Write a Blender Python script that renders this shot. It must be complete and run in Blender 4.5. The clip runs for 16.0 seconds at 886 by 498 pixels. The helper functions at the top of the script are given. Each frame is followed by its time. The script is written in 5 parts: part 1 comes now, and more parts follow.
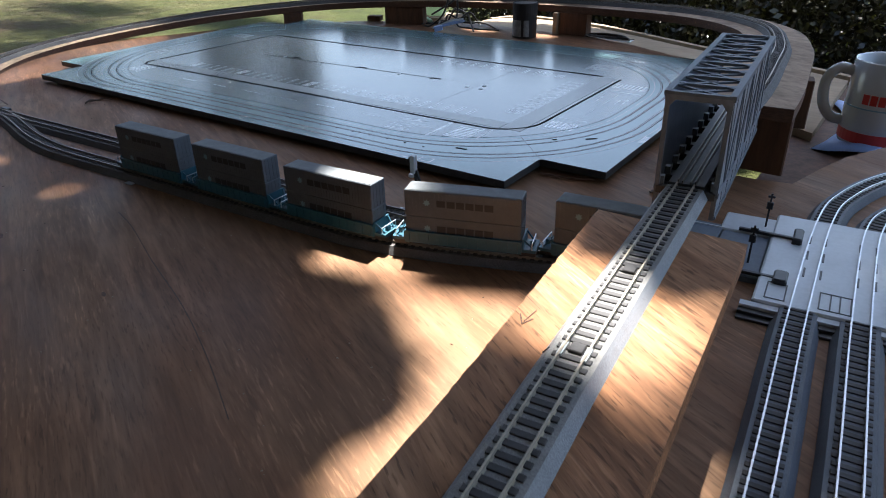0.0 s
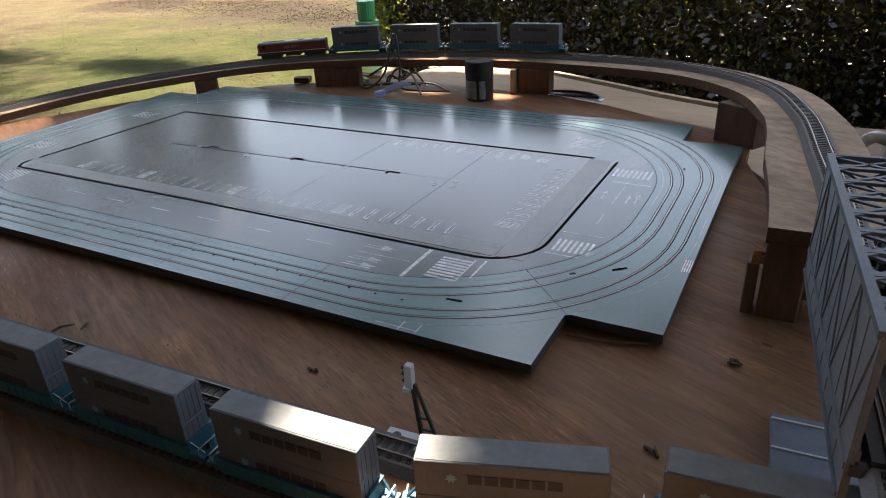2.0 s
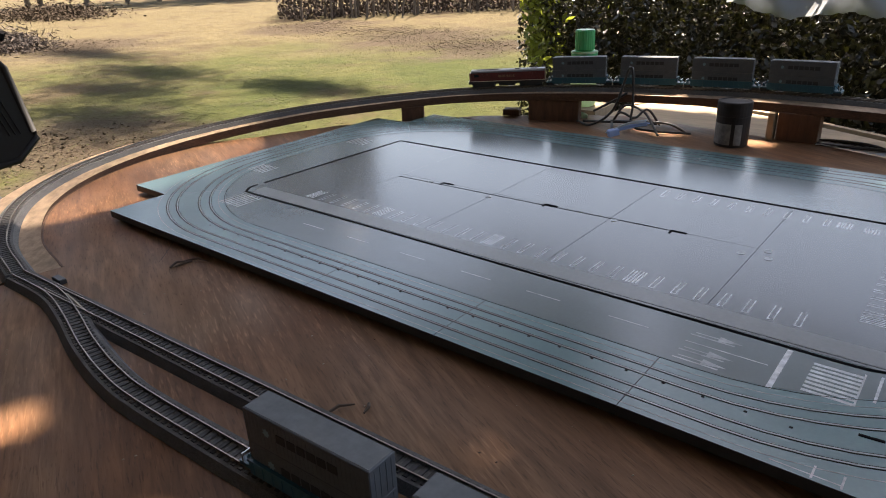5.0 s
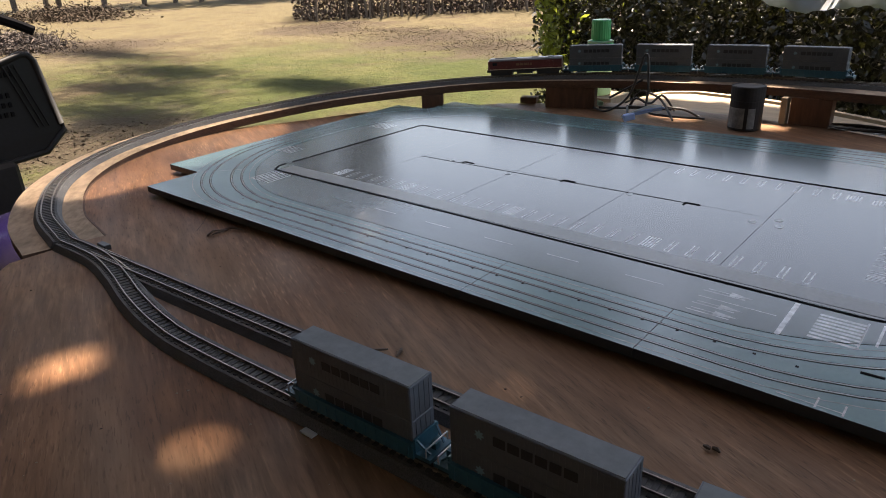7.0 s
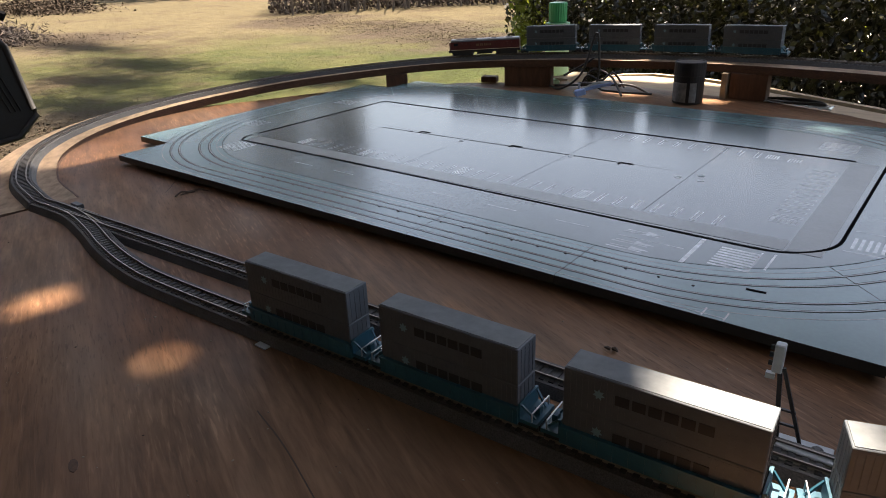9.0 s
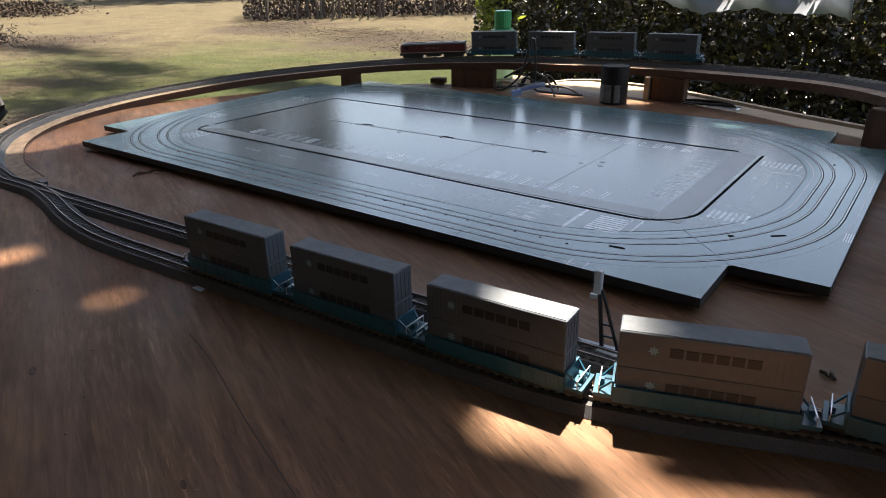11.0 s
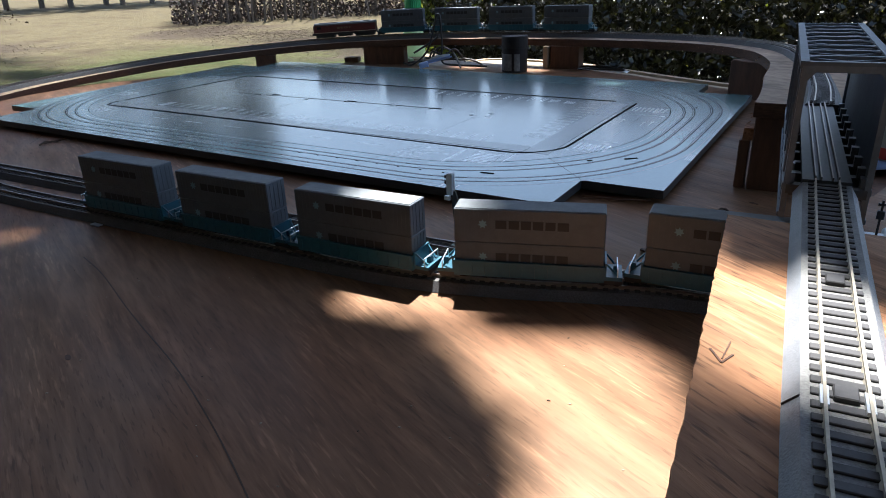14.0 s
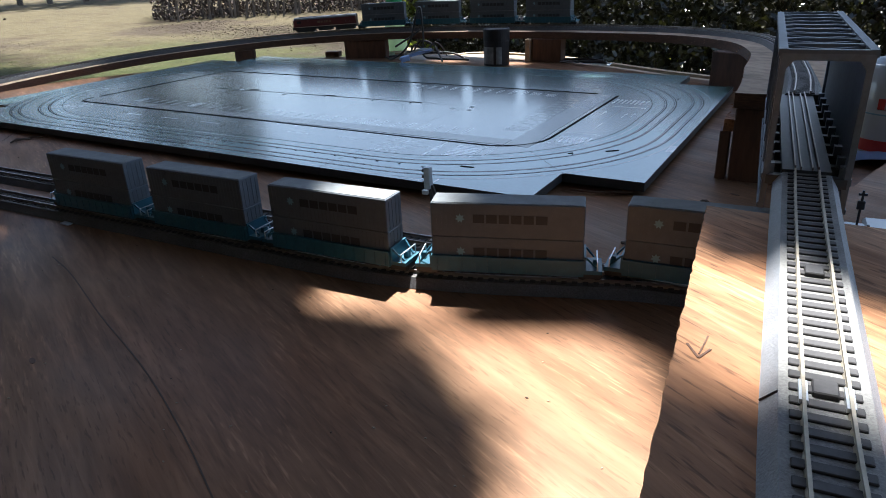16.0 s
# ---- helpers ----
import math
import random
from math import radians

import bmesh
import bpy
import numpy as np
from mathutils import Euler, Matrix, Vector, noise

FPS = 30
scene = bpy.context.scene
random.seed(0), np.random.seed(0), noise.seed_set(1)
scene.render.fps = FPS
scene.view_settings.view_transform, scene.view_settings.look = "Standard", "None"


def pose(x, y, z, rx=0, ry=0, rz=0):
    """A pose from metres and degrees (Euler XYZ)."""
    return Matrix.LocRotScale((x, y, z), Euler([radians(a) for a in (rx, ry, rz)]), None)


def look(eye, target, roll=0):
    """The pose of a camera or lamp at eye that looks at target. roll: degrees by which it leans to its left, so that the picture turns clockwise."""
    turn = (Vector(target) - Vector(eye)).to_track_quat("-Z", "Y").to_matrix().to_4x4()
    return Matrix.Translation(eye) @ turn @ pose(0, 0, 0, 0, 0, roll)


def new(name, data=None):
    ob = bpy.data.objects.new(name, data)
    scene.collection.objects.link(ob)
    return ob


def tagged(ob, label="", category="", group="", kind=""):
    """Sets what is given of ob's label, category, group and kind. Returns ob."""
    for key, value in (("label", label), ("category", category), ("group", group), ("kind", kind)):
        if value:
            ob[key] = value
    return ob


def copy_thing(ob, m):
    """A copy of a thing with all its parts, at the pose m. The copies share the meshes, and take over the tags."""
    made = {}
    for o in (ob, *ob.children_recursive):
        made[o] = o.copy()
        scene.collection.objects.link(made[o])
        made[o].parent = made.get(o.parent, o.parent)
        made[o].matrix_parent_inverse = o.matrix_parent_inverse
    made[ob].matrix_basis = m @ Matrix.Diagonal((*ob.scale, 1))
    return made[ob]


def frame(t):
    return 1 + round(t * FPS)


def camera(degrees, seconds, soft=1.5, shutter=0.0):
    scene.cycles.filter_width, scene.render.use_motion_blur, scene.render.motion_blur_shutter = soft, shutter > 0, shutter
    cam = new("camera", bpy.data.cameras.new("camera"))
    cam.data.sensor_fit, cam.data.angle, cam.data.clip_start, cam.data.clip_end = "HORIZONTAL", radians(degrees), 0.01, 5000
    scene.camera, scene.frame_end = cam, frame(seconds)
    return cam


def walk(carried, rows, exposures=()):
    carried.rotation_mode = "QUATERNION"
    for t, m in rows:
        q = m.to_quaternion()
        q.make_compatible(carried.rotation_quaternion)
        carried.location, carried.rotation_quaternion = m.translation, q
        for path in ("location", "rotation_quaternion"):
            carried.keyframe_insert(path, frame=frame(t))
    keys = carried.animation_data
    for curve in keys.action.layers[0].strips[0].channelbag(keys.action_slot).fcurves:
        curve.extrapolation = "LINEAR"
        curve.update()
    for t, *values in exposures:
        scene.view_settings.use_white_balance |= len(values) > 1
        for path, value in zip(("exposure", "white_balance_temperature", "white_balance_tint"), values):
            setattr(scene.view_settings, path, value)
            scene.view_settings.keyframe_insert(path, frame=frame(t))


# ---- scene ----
EXPOSURE, SKY, SUN = 2.50, 0.063, 5.0
cam = camera(66.52, 16.0, soft=0.95, shutter=0.1)
PATH = [
    (0, (0.251, -0.433, 0.213), (-0.786, 1.002, -0.717), -1.5),
    (0.5, (0.192, -0.374, 0.222), (-0.754, 1.133, -0.691), -0.9),
    (1, (0.148, -0.331, 0.224), (-0.72, 1.218, -0.697), -1.9),
    (1.5, (0.137, -0.312, 0.234), (-0.751, 1.241, -0.66), -1.7),
    (2, (0.112, -0.293, 0.238), (-0.768, 1.272, -0.642), -3.0),
    (2.5, (0.076, -0.272, 0.24), (-0.809, 1.307, -0.61), -2.3),
    (3, (0.039, -0.257, 0.24), (-0.854, 1.321, -0.603), -1.4),
    (3.5, (0.011, -0.254, 0.237), (-0.935, 1.302, -0.59), -1.4),
    (4, (-0.014, -0.261, 0.237), (-1.021, 1.261, -0.582), -1.5),
    (4.5, (-0.042, -0.272, 0.236), (-1.13, 1.198, -0.574), -2.1),
    (5, (-0.062, -0.278, 0.228), (-1.239, 1.133, -0.563), -2.4),
    (5.2, (-0.07, -0.28, 0.227), (-1.264, 1.111, -0.571), -2.7),
    (7.5, (-0.035, -0.32, 0.209), (-1.241, 1.071, -0.571), -2.5),
    (8, (-0.022, -0.326, 0.204), (-1.211, 1.081, -0.575), -2.6),
    (8.5, (-0.009, -0.332, 0.2), (-1.188, 1.079, -0.587), -2.2),
    (9, (0.007, -0.34, 0.199), (-1.15, 1.081, -0.603), -2.4),
    (9.5, (0.024, -0.348, 0.197), (-1.124, 1.083, -0.601), -2.2),
    (9.7, (0.033, -0.349, 0.197), (-1.101, 1.093, -0.6), -2.1),
    (11.8, (0.11, -0.394, 0.197), (-0.978, 1.094, -0.579), -0.8),
    (12, (0.111, -0.396, 0.195), (-0.961, 1.101, -0.585), -1.0),
    (12.5, (0.122, -0.4, 0.189), (-0.919, 1.117, -0.594), -0.9),
    (13, (0.148, -0.396, 0.166), (-0.841, 1.147, -0.633), -1.1),
    (13.5, (0.16, -0.398, 0.162), (-0.828, 1.16, -0.609), -1.6),
    (14, (0.166, -0.403, 0.163), (-0.812, 1.157, -0.618), -2.2),
    (14.5, (0.164, -0.401, 0.162), (-0.795, 1.166, -0.627), -2.2),
    (15, (0.164, -0.4, 0.163), (-0.8, 1.163, -0.628), -2.6),
    (15.5, (0.165, -0.399, 0.161), (-0.782, 1.175, -0.63), -2.5),
    (16, (0.167, -0.395, 0.16), (-0.775, 1.179, -0.635), -2.4),
]
walk(cam, [(t, look(eye, target, roll)) for t, eye, target, roll in PATH], exposures=[(0, EXPOSURE + 0.2, 6250, 10), (1.5, EXPOSURE + 0.42, 7450, 13), (3, EXPOSURE + 0.4, 7850, 15), (5, EXPOSURE + 0.3, 7800, 16), (9.5, EXPOSURE + 0.15, 7600, 15), (12, EXPOSURE - 0.02, 6450, 11), (14, EXPOSURE - 0.06, 5950, 9), (16, EXPOSURE - 0.06, 5950, 9)])

# ---- light ----
SUN_FROM = Vector((-0.16, 0.35, 0.93)).normalized()
world = bpy.data.worlds.new("world")
scene.world = world
world.use_nodes = True
wn = world.node_tree.nodes
sky = wn.new("ShaderNodeTexSky")
sky.sky_type = "NISHITA"
sky.sun_disc = False
sky.dust_density = 1.8
sky.ozone_density = 0.8
sky.air_density = 1.1
sky.sun_elevation = math.asin(SUN_FROM.z)
sky.sun_rotation = math.atan2(SUN_FROM.x, SUN_FROM.y)
world.node_tree.links.new(sky.outputs[0], wn["Background"].inputs[0])
wn["Background"].inputs[1].default_value = SKY
sun = new("sun", bpy.data.lights.new("sun", "SUN"))
sun.data.energy, sun.data.angle, sun.data.color = SUN, radians(0.85), (1.0, 0.955, 0.88)
sun.matrix_world = look(SUN_FROM * 12, (0, 0, 0))


# ---- materials ----
def material(name, base, rough=0.6, metal=0.0, grain=None, blotch=None, bump=None, stretch=(1, 1, 1), turn=0.0, vary=0.0, spec=0.5, coat=0.0, island=0.0):
    """Principled surface. grain, blotch: (scale, amount) of fine and broad variation; bump: (scale, distance)."""
    m = bpy.data.materials.new(name)
    m.use_nodes = True
    t = m.node_tree
    n, l = t.nodes, t.links
    p = n["Principled BSDF"]
    p.inputs["Roughness"].default_value = rough
    p.inputs["Metallic"].default_value = metal
    p.inputs["Specular IOR Level"].default_value = spec
    p.inputs["Coat Weight"].default_value = coat
    p.inputs["Coat Roughness"].default_value = 0.1
    co = n.new("ShaderNodeTexCoord")
    mp = n.new("ShaderNodeMapping")
    mp.vector_type = "TEXTURE"
    mp.inputs["Scale"].default_value = [1 / s for s in stretch]
    mp.inputs["Rotation"].default_value = (0, 0, turn)
    l.new(co.outputs["Object"], mp.inputs["Vector"])
    col = n.new("ShaderNodeRGB")
    col.outputs[0].default_value = (*base, 1)
    out = col.outputs[0]
    for spot in (blotch, grain):
        if not spot:
            continue
        tex = n.new("ShaderNodeTexNoise")
        tex.inputs["Scale"].default_value = spot[0]
        tex.inputs["Detail"].default_value = 6
        tex.inputs["Roughness"].default_value = 0.62
        l.new(mp.outputs[0], tex.inputs["Vector"])
        ramp = n.new("ShaderNodeMapRange")
        ramp.inputs["From Min"].default_value, ramp.inputs["From Max"].default_value = 0.3, 0.7
        ramp.inputs["To Min"].default_value, ramp.inputs["To Max"].default_value = 1 - spot[1], 1 + spot[1]
        l.new(tex.outputs[0], ramp.inputs[0])
        mix = n.new("ShaderNodeMix")
        mix.data_type, mix.blend_type = "RGBA", "MULTIPLY"
        mix.inputs[0].default_value = 1.0
        l.new(out, mix.inputs[6])
        l.new(ramp.outputs[0], mix.inputs[7])
        out = mix.outputs[2]
    if vary or island:
        info = n.new("ShaderNodeObjectInfo") if vary else n.new("ShaderNodeNewGeometry")
        rnd = info.outputs["Random"] if vary else info.outputs["Random Per Island"]
        ramp = n.new("ShaderNodeMapRange")
        amount = vary or island
        ramp.inputs["To Min"].default_value, ramp.inputs["To Max"].default_value = 1 - amount, 1 + amount
        l.new(rnd, ramp.inputs[0])
        mix = n.new("ShaderNodeMix")
        mix.data_type, mix.blend_type = "RGBA", "MULTIPLY"
        mix.inputs[0].default_value = 1.0
        l.new(out, mix.inputs[6])
        l.new(ramp.outputs[0], mix.inputs[7])
        out = mix.outputs[2]
    l.new(out, p.inputs["Base Color"])
    if bump:
        tex = n.new("ShaderNodeTexNoise")
        tex.inputs["Scale"].default_value = bump[0]
        tex.inputs["Detail"].default_value = 5
        l.new(mp.outputs[0], tex.inputs["Vector"])
        b = n.new("ShaderNodeBump")
        b.inputs["Strength"].default_value = 0.5
        b.inputs["Distance"].default_value = bump[1]
        l.new(tex.outputs[0], b.inputs["Height"])
        l.new(b.outputs[0], p.inputs["Normal"])
    return m


def lawn_material():
    """Lawn: green and straw-coloured turf with bare earth, fine clumps and dark gaps."""
    m = bpy.data.materials.new("lawn_soil")
    m.use_nodes = True
    n, l = m.node_tree.nodes, m.node_tree.links
    p = n["Principled BSDF"]
    p.inputs["Roughness"].default_value = 0.95
    p.inputs["Specular IOR Level"].default_value = 0.1
    co = n.new("ShaderNodeTexCoord").outputs["Object"]

    def spread(scale, lo, hi, to0=0.0, to1=1.0):
        tex = n.new("ShaderNodeTexNoise")
        tex.inputs["Scale"].default_value, tex.inputs["Detail"].default_value, tex.inputs["Roughness"].default_value = scale, 9, 0.66
        l.new(co, tex.inputs["Vector"])
        r = n.new("ShaderNodeMapRange")
        for key, value in (("From Min", lo), ("From Max", hi), ("To Min", to0), ("To Max", to1)):
            r.inputs[key].default_value = value
        l.new(tex.outputs[0], r.inputs[0])
        return r.outputs[0]

    def blend(a, b, fac, kind="MIX"):
        x = n.new("ShaderNodeMix")
        x.data_type, x.blend_type = "RGBA", kind
        for sock, value in ((x.inputs[6], a), (x.inputs[7], b)):
            if isinstance(value, tuple):
                sock.default_value = (*value, 1)
            else:
                l.new(value, sock)
        if isinstance(fac, float):
            x.inputs[0].default_value = fac
        else:
            l.new(fac, x.inputs[0])
        return x.outputs[2]

    far = n.new("ShaderNodeVectorMath")
    far.operation = "LENGTH"
    l.new(co, far.inputs[0])
    shift = n.new("ShaderNodeMath")
    shift.operation = "MULTIPLY_ADD"
    l.new(spread(0.5, 0.3, 0.7, -1.6, 1.6), shift.inputs[0])
    shift.inputs[1].default_value = 1.0
    l.new(far.outputs["Value"], shift.inputs[2])
    straw = n.new("ShaderNodeMapRange")
    straw.inputs["From Min"].default_value, straw.inputs["From Max"].default_value = 7.2, 10.5
    l.new(shift.outputs[0], straw.inputs[0])
    turf = blend((0.025, 0.031, 0.0075), (0.040, 0.040, 0.0135), spread(0.8, 0.42, 0.60))
    turf = blend(turf, (0.062, 0.050, 0.027), straw.outputs[0])
    turf = blend(turf, (0.036, 0.025, 0.015), spread(0.75, 0.53, 0.64, 0.0, 0.8))
    for cx, cy, reach in ((-9.2, 7.5, 1.1), (-6.4, 7.0, 1.3), (-4.9, 6.3, 0.9), (-4.5, 1.4, 1.0), (-10.6, 4.2, 1.3)):
        away, rim = n.new("ShaderNodeVectorMath"), n.new("ShaderNodeMath")
        away.operation, rim.operation = "DISTANCE", "MULTIPLY_ADD"
        away.inputs[1].default_value = (cx, cy, -0.75)
        l.new(co, away.inputs[0])
        l.new(spread(1.6, 0.3, 0.7, -0.8, 0.8), rim.inputs[0])
        rim.inputs[1].default_value = 1.0
        l.new(away.outputs["Value"], rim.inputs[2])
        heap = n.new("ShaderNodeMapRange")
        for key, value in (("From Min", reach * 0.5), ("From Max", reach * 1.3), ("To Min", 0.85), ("To Max", 0.0)):
            heap.inputs[key].default_value = value
        l.new(rim.outputs[0], heap.inputs[0])
        turf = blend(turf, (0.036, 0.0265, 0.0185), heap.outputs[0])
    turf = blend(turf, spread(5.0, 0.3, 0.7, 0.78, 1.22), 1.0, "MULTIPLY")
    turf = blend(turf, spread(26.0, 0.3, 0.7, 0.66, 1.3), 1.0, "MULTIPLY")
    l.new(turf, p.inputs["Base Color"])
    b = n.new("ShaderNodeBump")
    b.inputs["Strength"].default_value, b.inputs["Distance"].default_value = 0.7, 0.03
    l.new(spread(22.0, 0.2, 0.8), b.inputs["Height"])
    l.new(b.outputs[0], p.inputs["Normal"])
    return m




def wood_material(name, base, turn, rough=0.5, spec=0.25, contrast=1.0):
    """Rotary-cut plywood face: long streaks, fine lines, patches of pale flecks and broad stains."""
    m = bpy.data.materials.new(name)
    m.use_nodes = True
    n, l = m.node_tree.nodes, m.node_tree.links
    p = n["Principled BSDF"]
    p.inputs["Specular IOR Level"].default_value = spec
    co = n.new("ShaderNodeTexCoord").outputs["Object"]

    def streak(scale, along, lo, hi, to0, to1, detail=5, bend=0.0):
        mp, tex, r = (n.new("ShaderNode" + k) for k in ("Mapping", "TexNoise", "MapRange"))
        mp.vector_type = "TEXTURE"
        mp.inputs["Scale"].default_value, mp.inputs["Rotation"].default_value = (along, 1, 1), (0, 0, turn)
        l.new(co, mp.inputs["Vector"])
        l.new(mp.outputs[0], tex.inputs["Vector"])
        tex.inputs["Scale"].default_value, tex.inputs["Detail"].default_value, tex.inputs["Distortion"].default_value = scale, detail, bend
        for key, value in (("From Min", lo), ("From Max", hi), ("To Min", to0), ("To Max", to1)):
            r.inputs[key].default_value = value
        l.new(tex.outputs[0], r.inputs[0])
        return r.outputs[0]

    def times(a, b):
        x = n.new("ShaderNodeMix")
        x.data_type, x.blend_type = "RGBA", "MULTIPLY"
        x.inputs[0].default_value = 1.0
        l.new(a, x.inputs[6])
        l.new(b, x.inputs[7])
        return x.outputs[2]

    def plain(op, a, b):
        x = n.new("ShaderNodeMath")
        x.operation = op
        for k, value in enumerate((a, b)):
            if isinstance(value, float):
                x.inputs[k].default_value = value
            else:
                l.new(value, x.inputs[k])
        return x.outputs[0]

    tone = n.new("ShaderNodeMix")
    tone.data_type = "RGBA"
    tone.inputs[6].default_value = (*base, 1)
    tone.inputs[7].default_value = (base[0] * 0.80, base[1] * 0.66, base[2] * 0.58, 1)
    l.new(streak(9.0, 2.2, 0.36, 0.66, 0.0, 1.0, 4, 0.6), tone.inputs[0])
    c = contrast
    out = times(tone.outputs[2], streak(40.0, 5.0, 0.3, 0.7, 1 - 0.27 * c, 1 + 0.25 * c, 6, 1.8))
    out = times(out, streak(110.0, 11.0, 0.34, 0.68, 1 - 0.20 * c, 1 + 0.22 * c, 4, 0.9))
    lines = streak(300.0, 9.0, 0.3, 0.7, 1 - 0.36 * c, 1 + 0.36 * c, 5, 0.8)
    quiet = streak(13.0, 2.5, 0.40, 0.60, 0.25, 1.0, 3, 0.8)
    out = times(out, plain("ADD", plain("MULTIPLY", plain("SUBTRACT", lines, 1.0), quiet), 1.0))
    fleck = plain("MULTIPLY", streak(560.0, 9.0, 0.56, 0.66, 0.0, 0.8 * c, 2), streak(11.0, 1.5, 0.48, 0.62, 0.0, 1.0, 3))
    out = times(out, plain("ADD", fleck, 1.0))
    pore = plain("MULTIPLY", streak(700.0, 8.0, 0.58, 0.66, 0.0, 0.5 * c, 2), streak(7.0, 1.5, 0.40, 0.58, 0.25, 1.0, 3))
    out = times(out, plain("SUBTRACT", 1.0, pore))
    l.new(out, p.inputs["Base Color"])
    l.new(streak(22.0, 3.0, 0.3, 0.7, rough - 0.1, rough + 0.14, 4), p.inputs["Roughness"])
    b = n.new("ShaderNodeBump")
    b.inputs["Strength"].default_value, b.inputs["Distance"].default_value = 0.45, 0.0004
    l.new(lines, b.inputs["Height"])
    l.new(b.outputs[0], p.inputs["Normal"])
    return m


PLY = wood_material("plywood", (0.200, 0.113, 0.064), radians(-24), 0.54, 0.11, 0.68)
PLY_EDGE = material("plywood_edge", (0.085, 0.042, 0.024), 0.85, grain=(220, 0.4), blotch=(30, 0.25), stretch=(1, 1, 6), bump=(300, 0.0005))
PLY_RAMP = wood_material("plywood_ramp", (0.29, 0.165, 0.09), radians(-32), 0.7, 0.15, 0.9)
RING_PLY = material("weathered_ring_plywood", (0.285, 0.205, 0.143), 0.8, spec=0.12, grain=(120, 0.32), blotch=(14, 0.3), bump=(160, 0.0006), stretch=(0.5, 1.0, 1), turn=radians(-40))
PALE_PLY = material("pale_plywood", (0.30, 0.235, 0.165), 0.85, spec=0.1, grain=(60, 0.12), blotch=(6, 0.15), stretch=(0.4, 2, 1))
POST_WOOD = material("stained_softwood", (0.10, 0.048, 0.027), 0.75, grain=(90, 0.35), blotch=(12, 0.3), stretch=(1.5, 1.5, 0.3))
BOARD = material("grey_plastic", (0.084, 0.166, 0.172), 0.19, spec=0.62, grain=(400, 0.05), blotch=(9, 0.10), bump=(900, 0.00004), vary=0.04)
BOARD_LANE = material("mid_grey_plastic", (0.060, 0.090, 0.090), 0.19, spec=0.62, grain=(400, 0.06), blotch=(9, 0.12), bump=(900, 0.00004))
BOARD_ROAD = material("dark_grey_plastic", (0.026, 0.034, 0.033), 0.17, spec=0.62, grain=(400, 0.06), blotch=(7, 0.12), bump=(900, 0.00004), vary=0.04)
BOARD_SIDE = material("black_plastic_edge", (0.03, 0.032, 0.035), 0.5, grain=(200, 0.15))
# matte black that stands in for the shade inside slots and gaps
GROOVE = material("groove_black", (0.008, 0.008, 0.009), 1.0, spec=0.0)
INLAY = material("rail_inlay", (0.20, 0.215, 0.22), 0.24, metal=0.6)
PAVE = material("pavement_grey_plastic", (0.125, 0.130, 0.122), 0.26, spec=0.5, grain=(400, 0.06), blotch=(12, 0.12), bump=(900, 0.00004))
MARK_DIM = material("faded_line_print", (0.19, 0.21, 0.21), 0.2, spec=0.62, grain=(220, 0.4), blotch=(30, 0.3))
MARK = material("white_print", (0.52, 0.54, 0.54), 0.2, spec=0.62, grain=(260, 0.35), blotch=(40, 0.25))
MARK_FAINT = material("worn_white_print", (0.31, 0.33, 0.33), 0.18, spec=0.62, grain=(220, 0.4), blotch=(30, 0.3))
BALLAST_MID = material("weathered_ballast", (0.085, 0.084, 0.086), 0.8, grain=(1400, 0.5), blotch=(60, 0.15), bump=(1600, 0.0005))
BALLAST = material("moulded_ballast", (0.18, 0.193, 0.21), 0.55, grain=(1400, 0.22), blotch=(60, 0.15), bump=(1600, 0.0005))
BALLAST_DARK = material("dark_ballast", (0.06, 0.058, 0.06), 0.75, grain=(1400, 0.5), blotch=(60, 0.2), bump=(1600, 0.0005))
BALLAST_TOP = material("dusty_ballast", (0.085, 0.080, 0.075), 0.85, grain=(1200, 0.35), blotch=(70, 0.3), bump=(1600, 0.0004))
BALLAST_BLUE = material("blue_grey_ballast", (0.070, 0.080, 0.098), 0.6, grain=(1400, 0.3), blotch=(60, 0.15), bump=(1600, 0.0003))
SLEEPER = material("sleeper_brown", (0.030, 0.027, 0.027), 0.7, grain=(500, 0.3), vary=0.2)
# plank ballast top and rails: sunlight is partly put into these paler colours
BALLAST_PALE = material("sunlit_pale_ballast", (0.175, 0.17, 0.16), 0.85, grain=(1200, 0.3), blotch=(70, 0.25), bump=(1600, 0.0004))
RAIL_LIT = material("sunlit_nickel_rail", (0.33, 0.29, 0.225), 0.6, metal=0.5, grain=(300, 0.2))
RAIL_SILVER = material("bright_nickel_rail", (0.60, 0.62, 0.64), 0.32, metal=0.9, grain=(300, 0.15))
RAIL = material("nickel_rail", (0.22, 0.19, 0.165), 0.45, metal=1.0, grain=(300, 0.15))
STEEL = material("bridge_grey_plastic", (0.112, 0.132, 0.158), 0.6, spec=0.25, grain=(300, 0.1), blotch=(40, 0.1))
# same plastic, lighter: skylight on the bridge sides is put into the colour
STEEL_SIDE_LIT = material("bridge_side_lit_grey", (0.135, 0.158, 0.190), 0.5, grain=(300, 0.15), blotch=(40, 0.15))
STEEL_DARK = material("bridge_deck_grey", (0.055, 0.06, 0.066), 0.55, grain=(300, 0.15))
CONTAINER = material("container_grey", (0.080, 0.092, 0.106), 0.5, grain=(200, 0.08), blotch=(50, 0.1))
CONTAINER_TOP = material("container_roof", (0.17, 0.18, 0.185), 0.8, spec=0.12, grain=(200, 0.08), blotch=(50, 0.1))
WELL = material("well_car_blue", (0.017, 0.088, 0.128), 0.42, grain=(300, 0.12), blotch=(60, 0.15))
PRINT_DARK = material("dark_print", (0.022, 0.022, 0.026), 0.6)
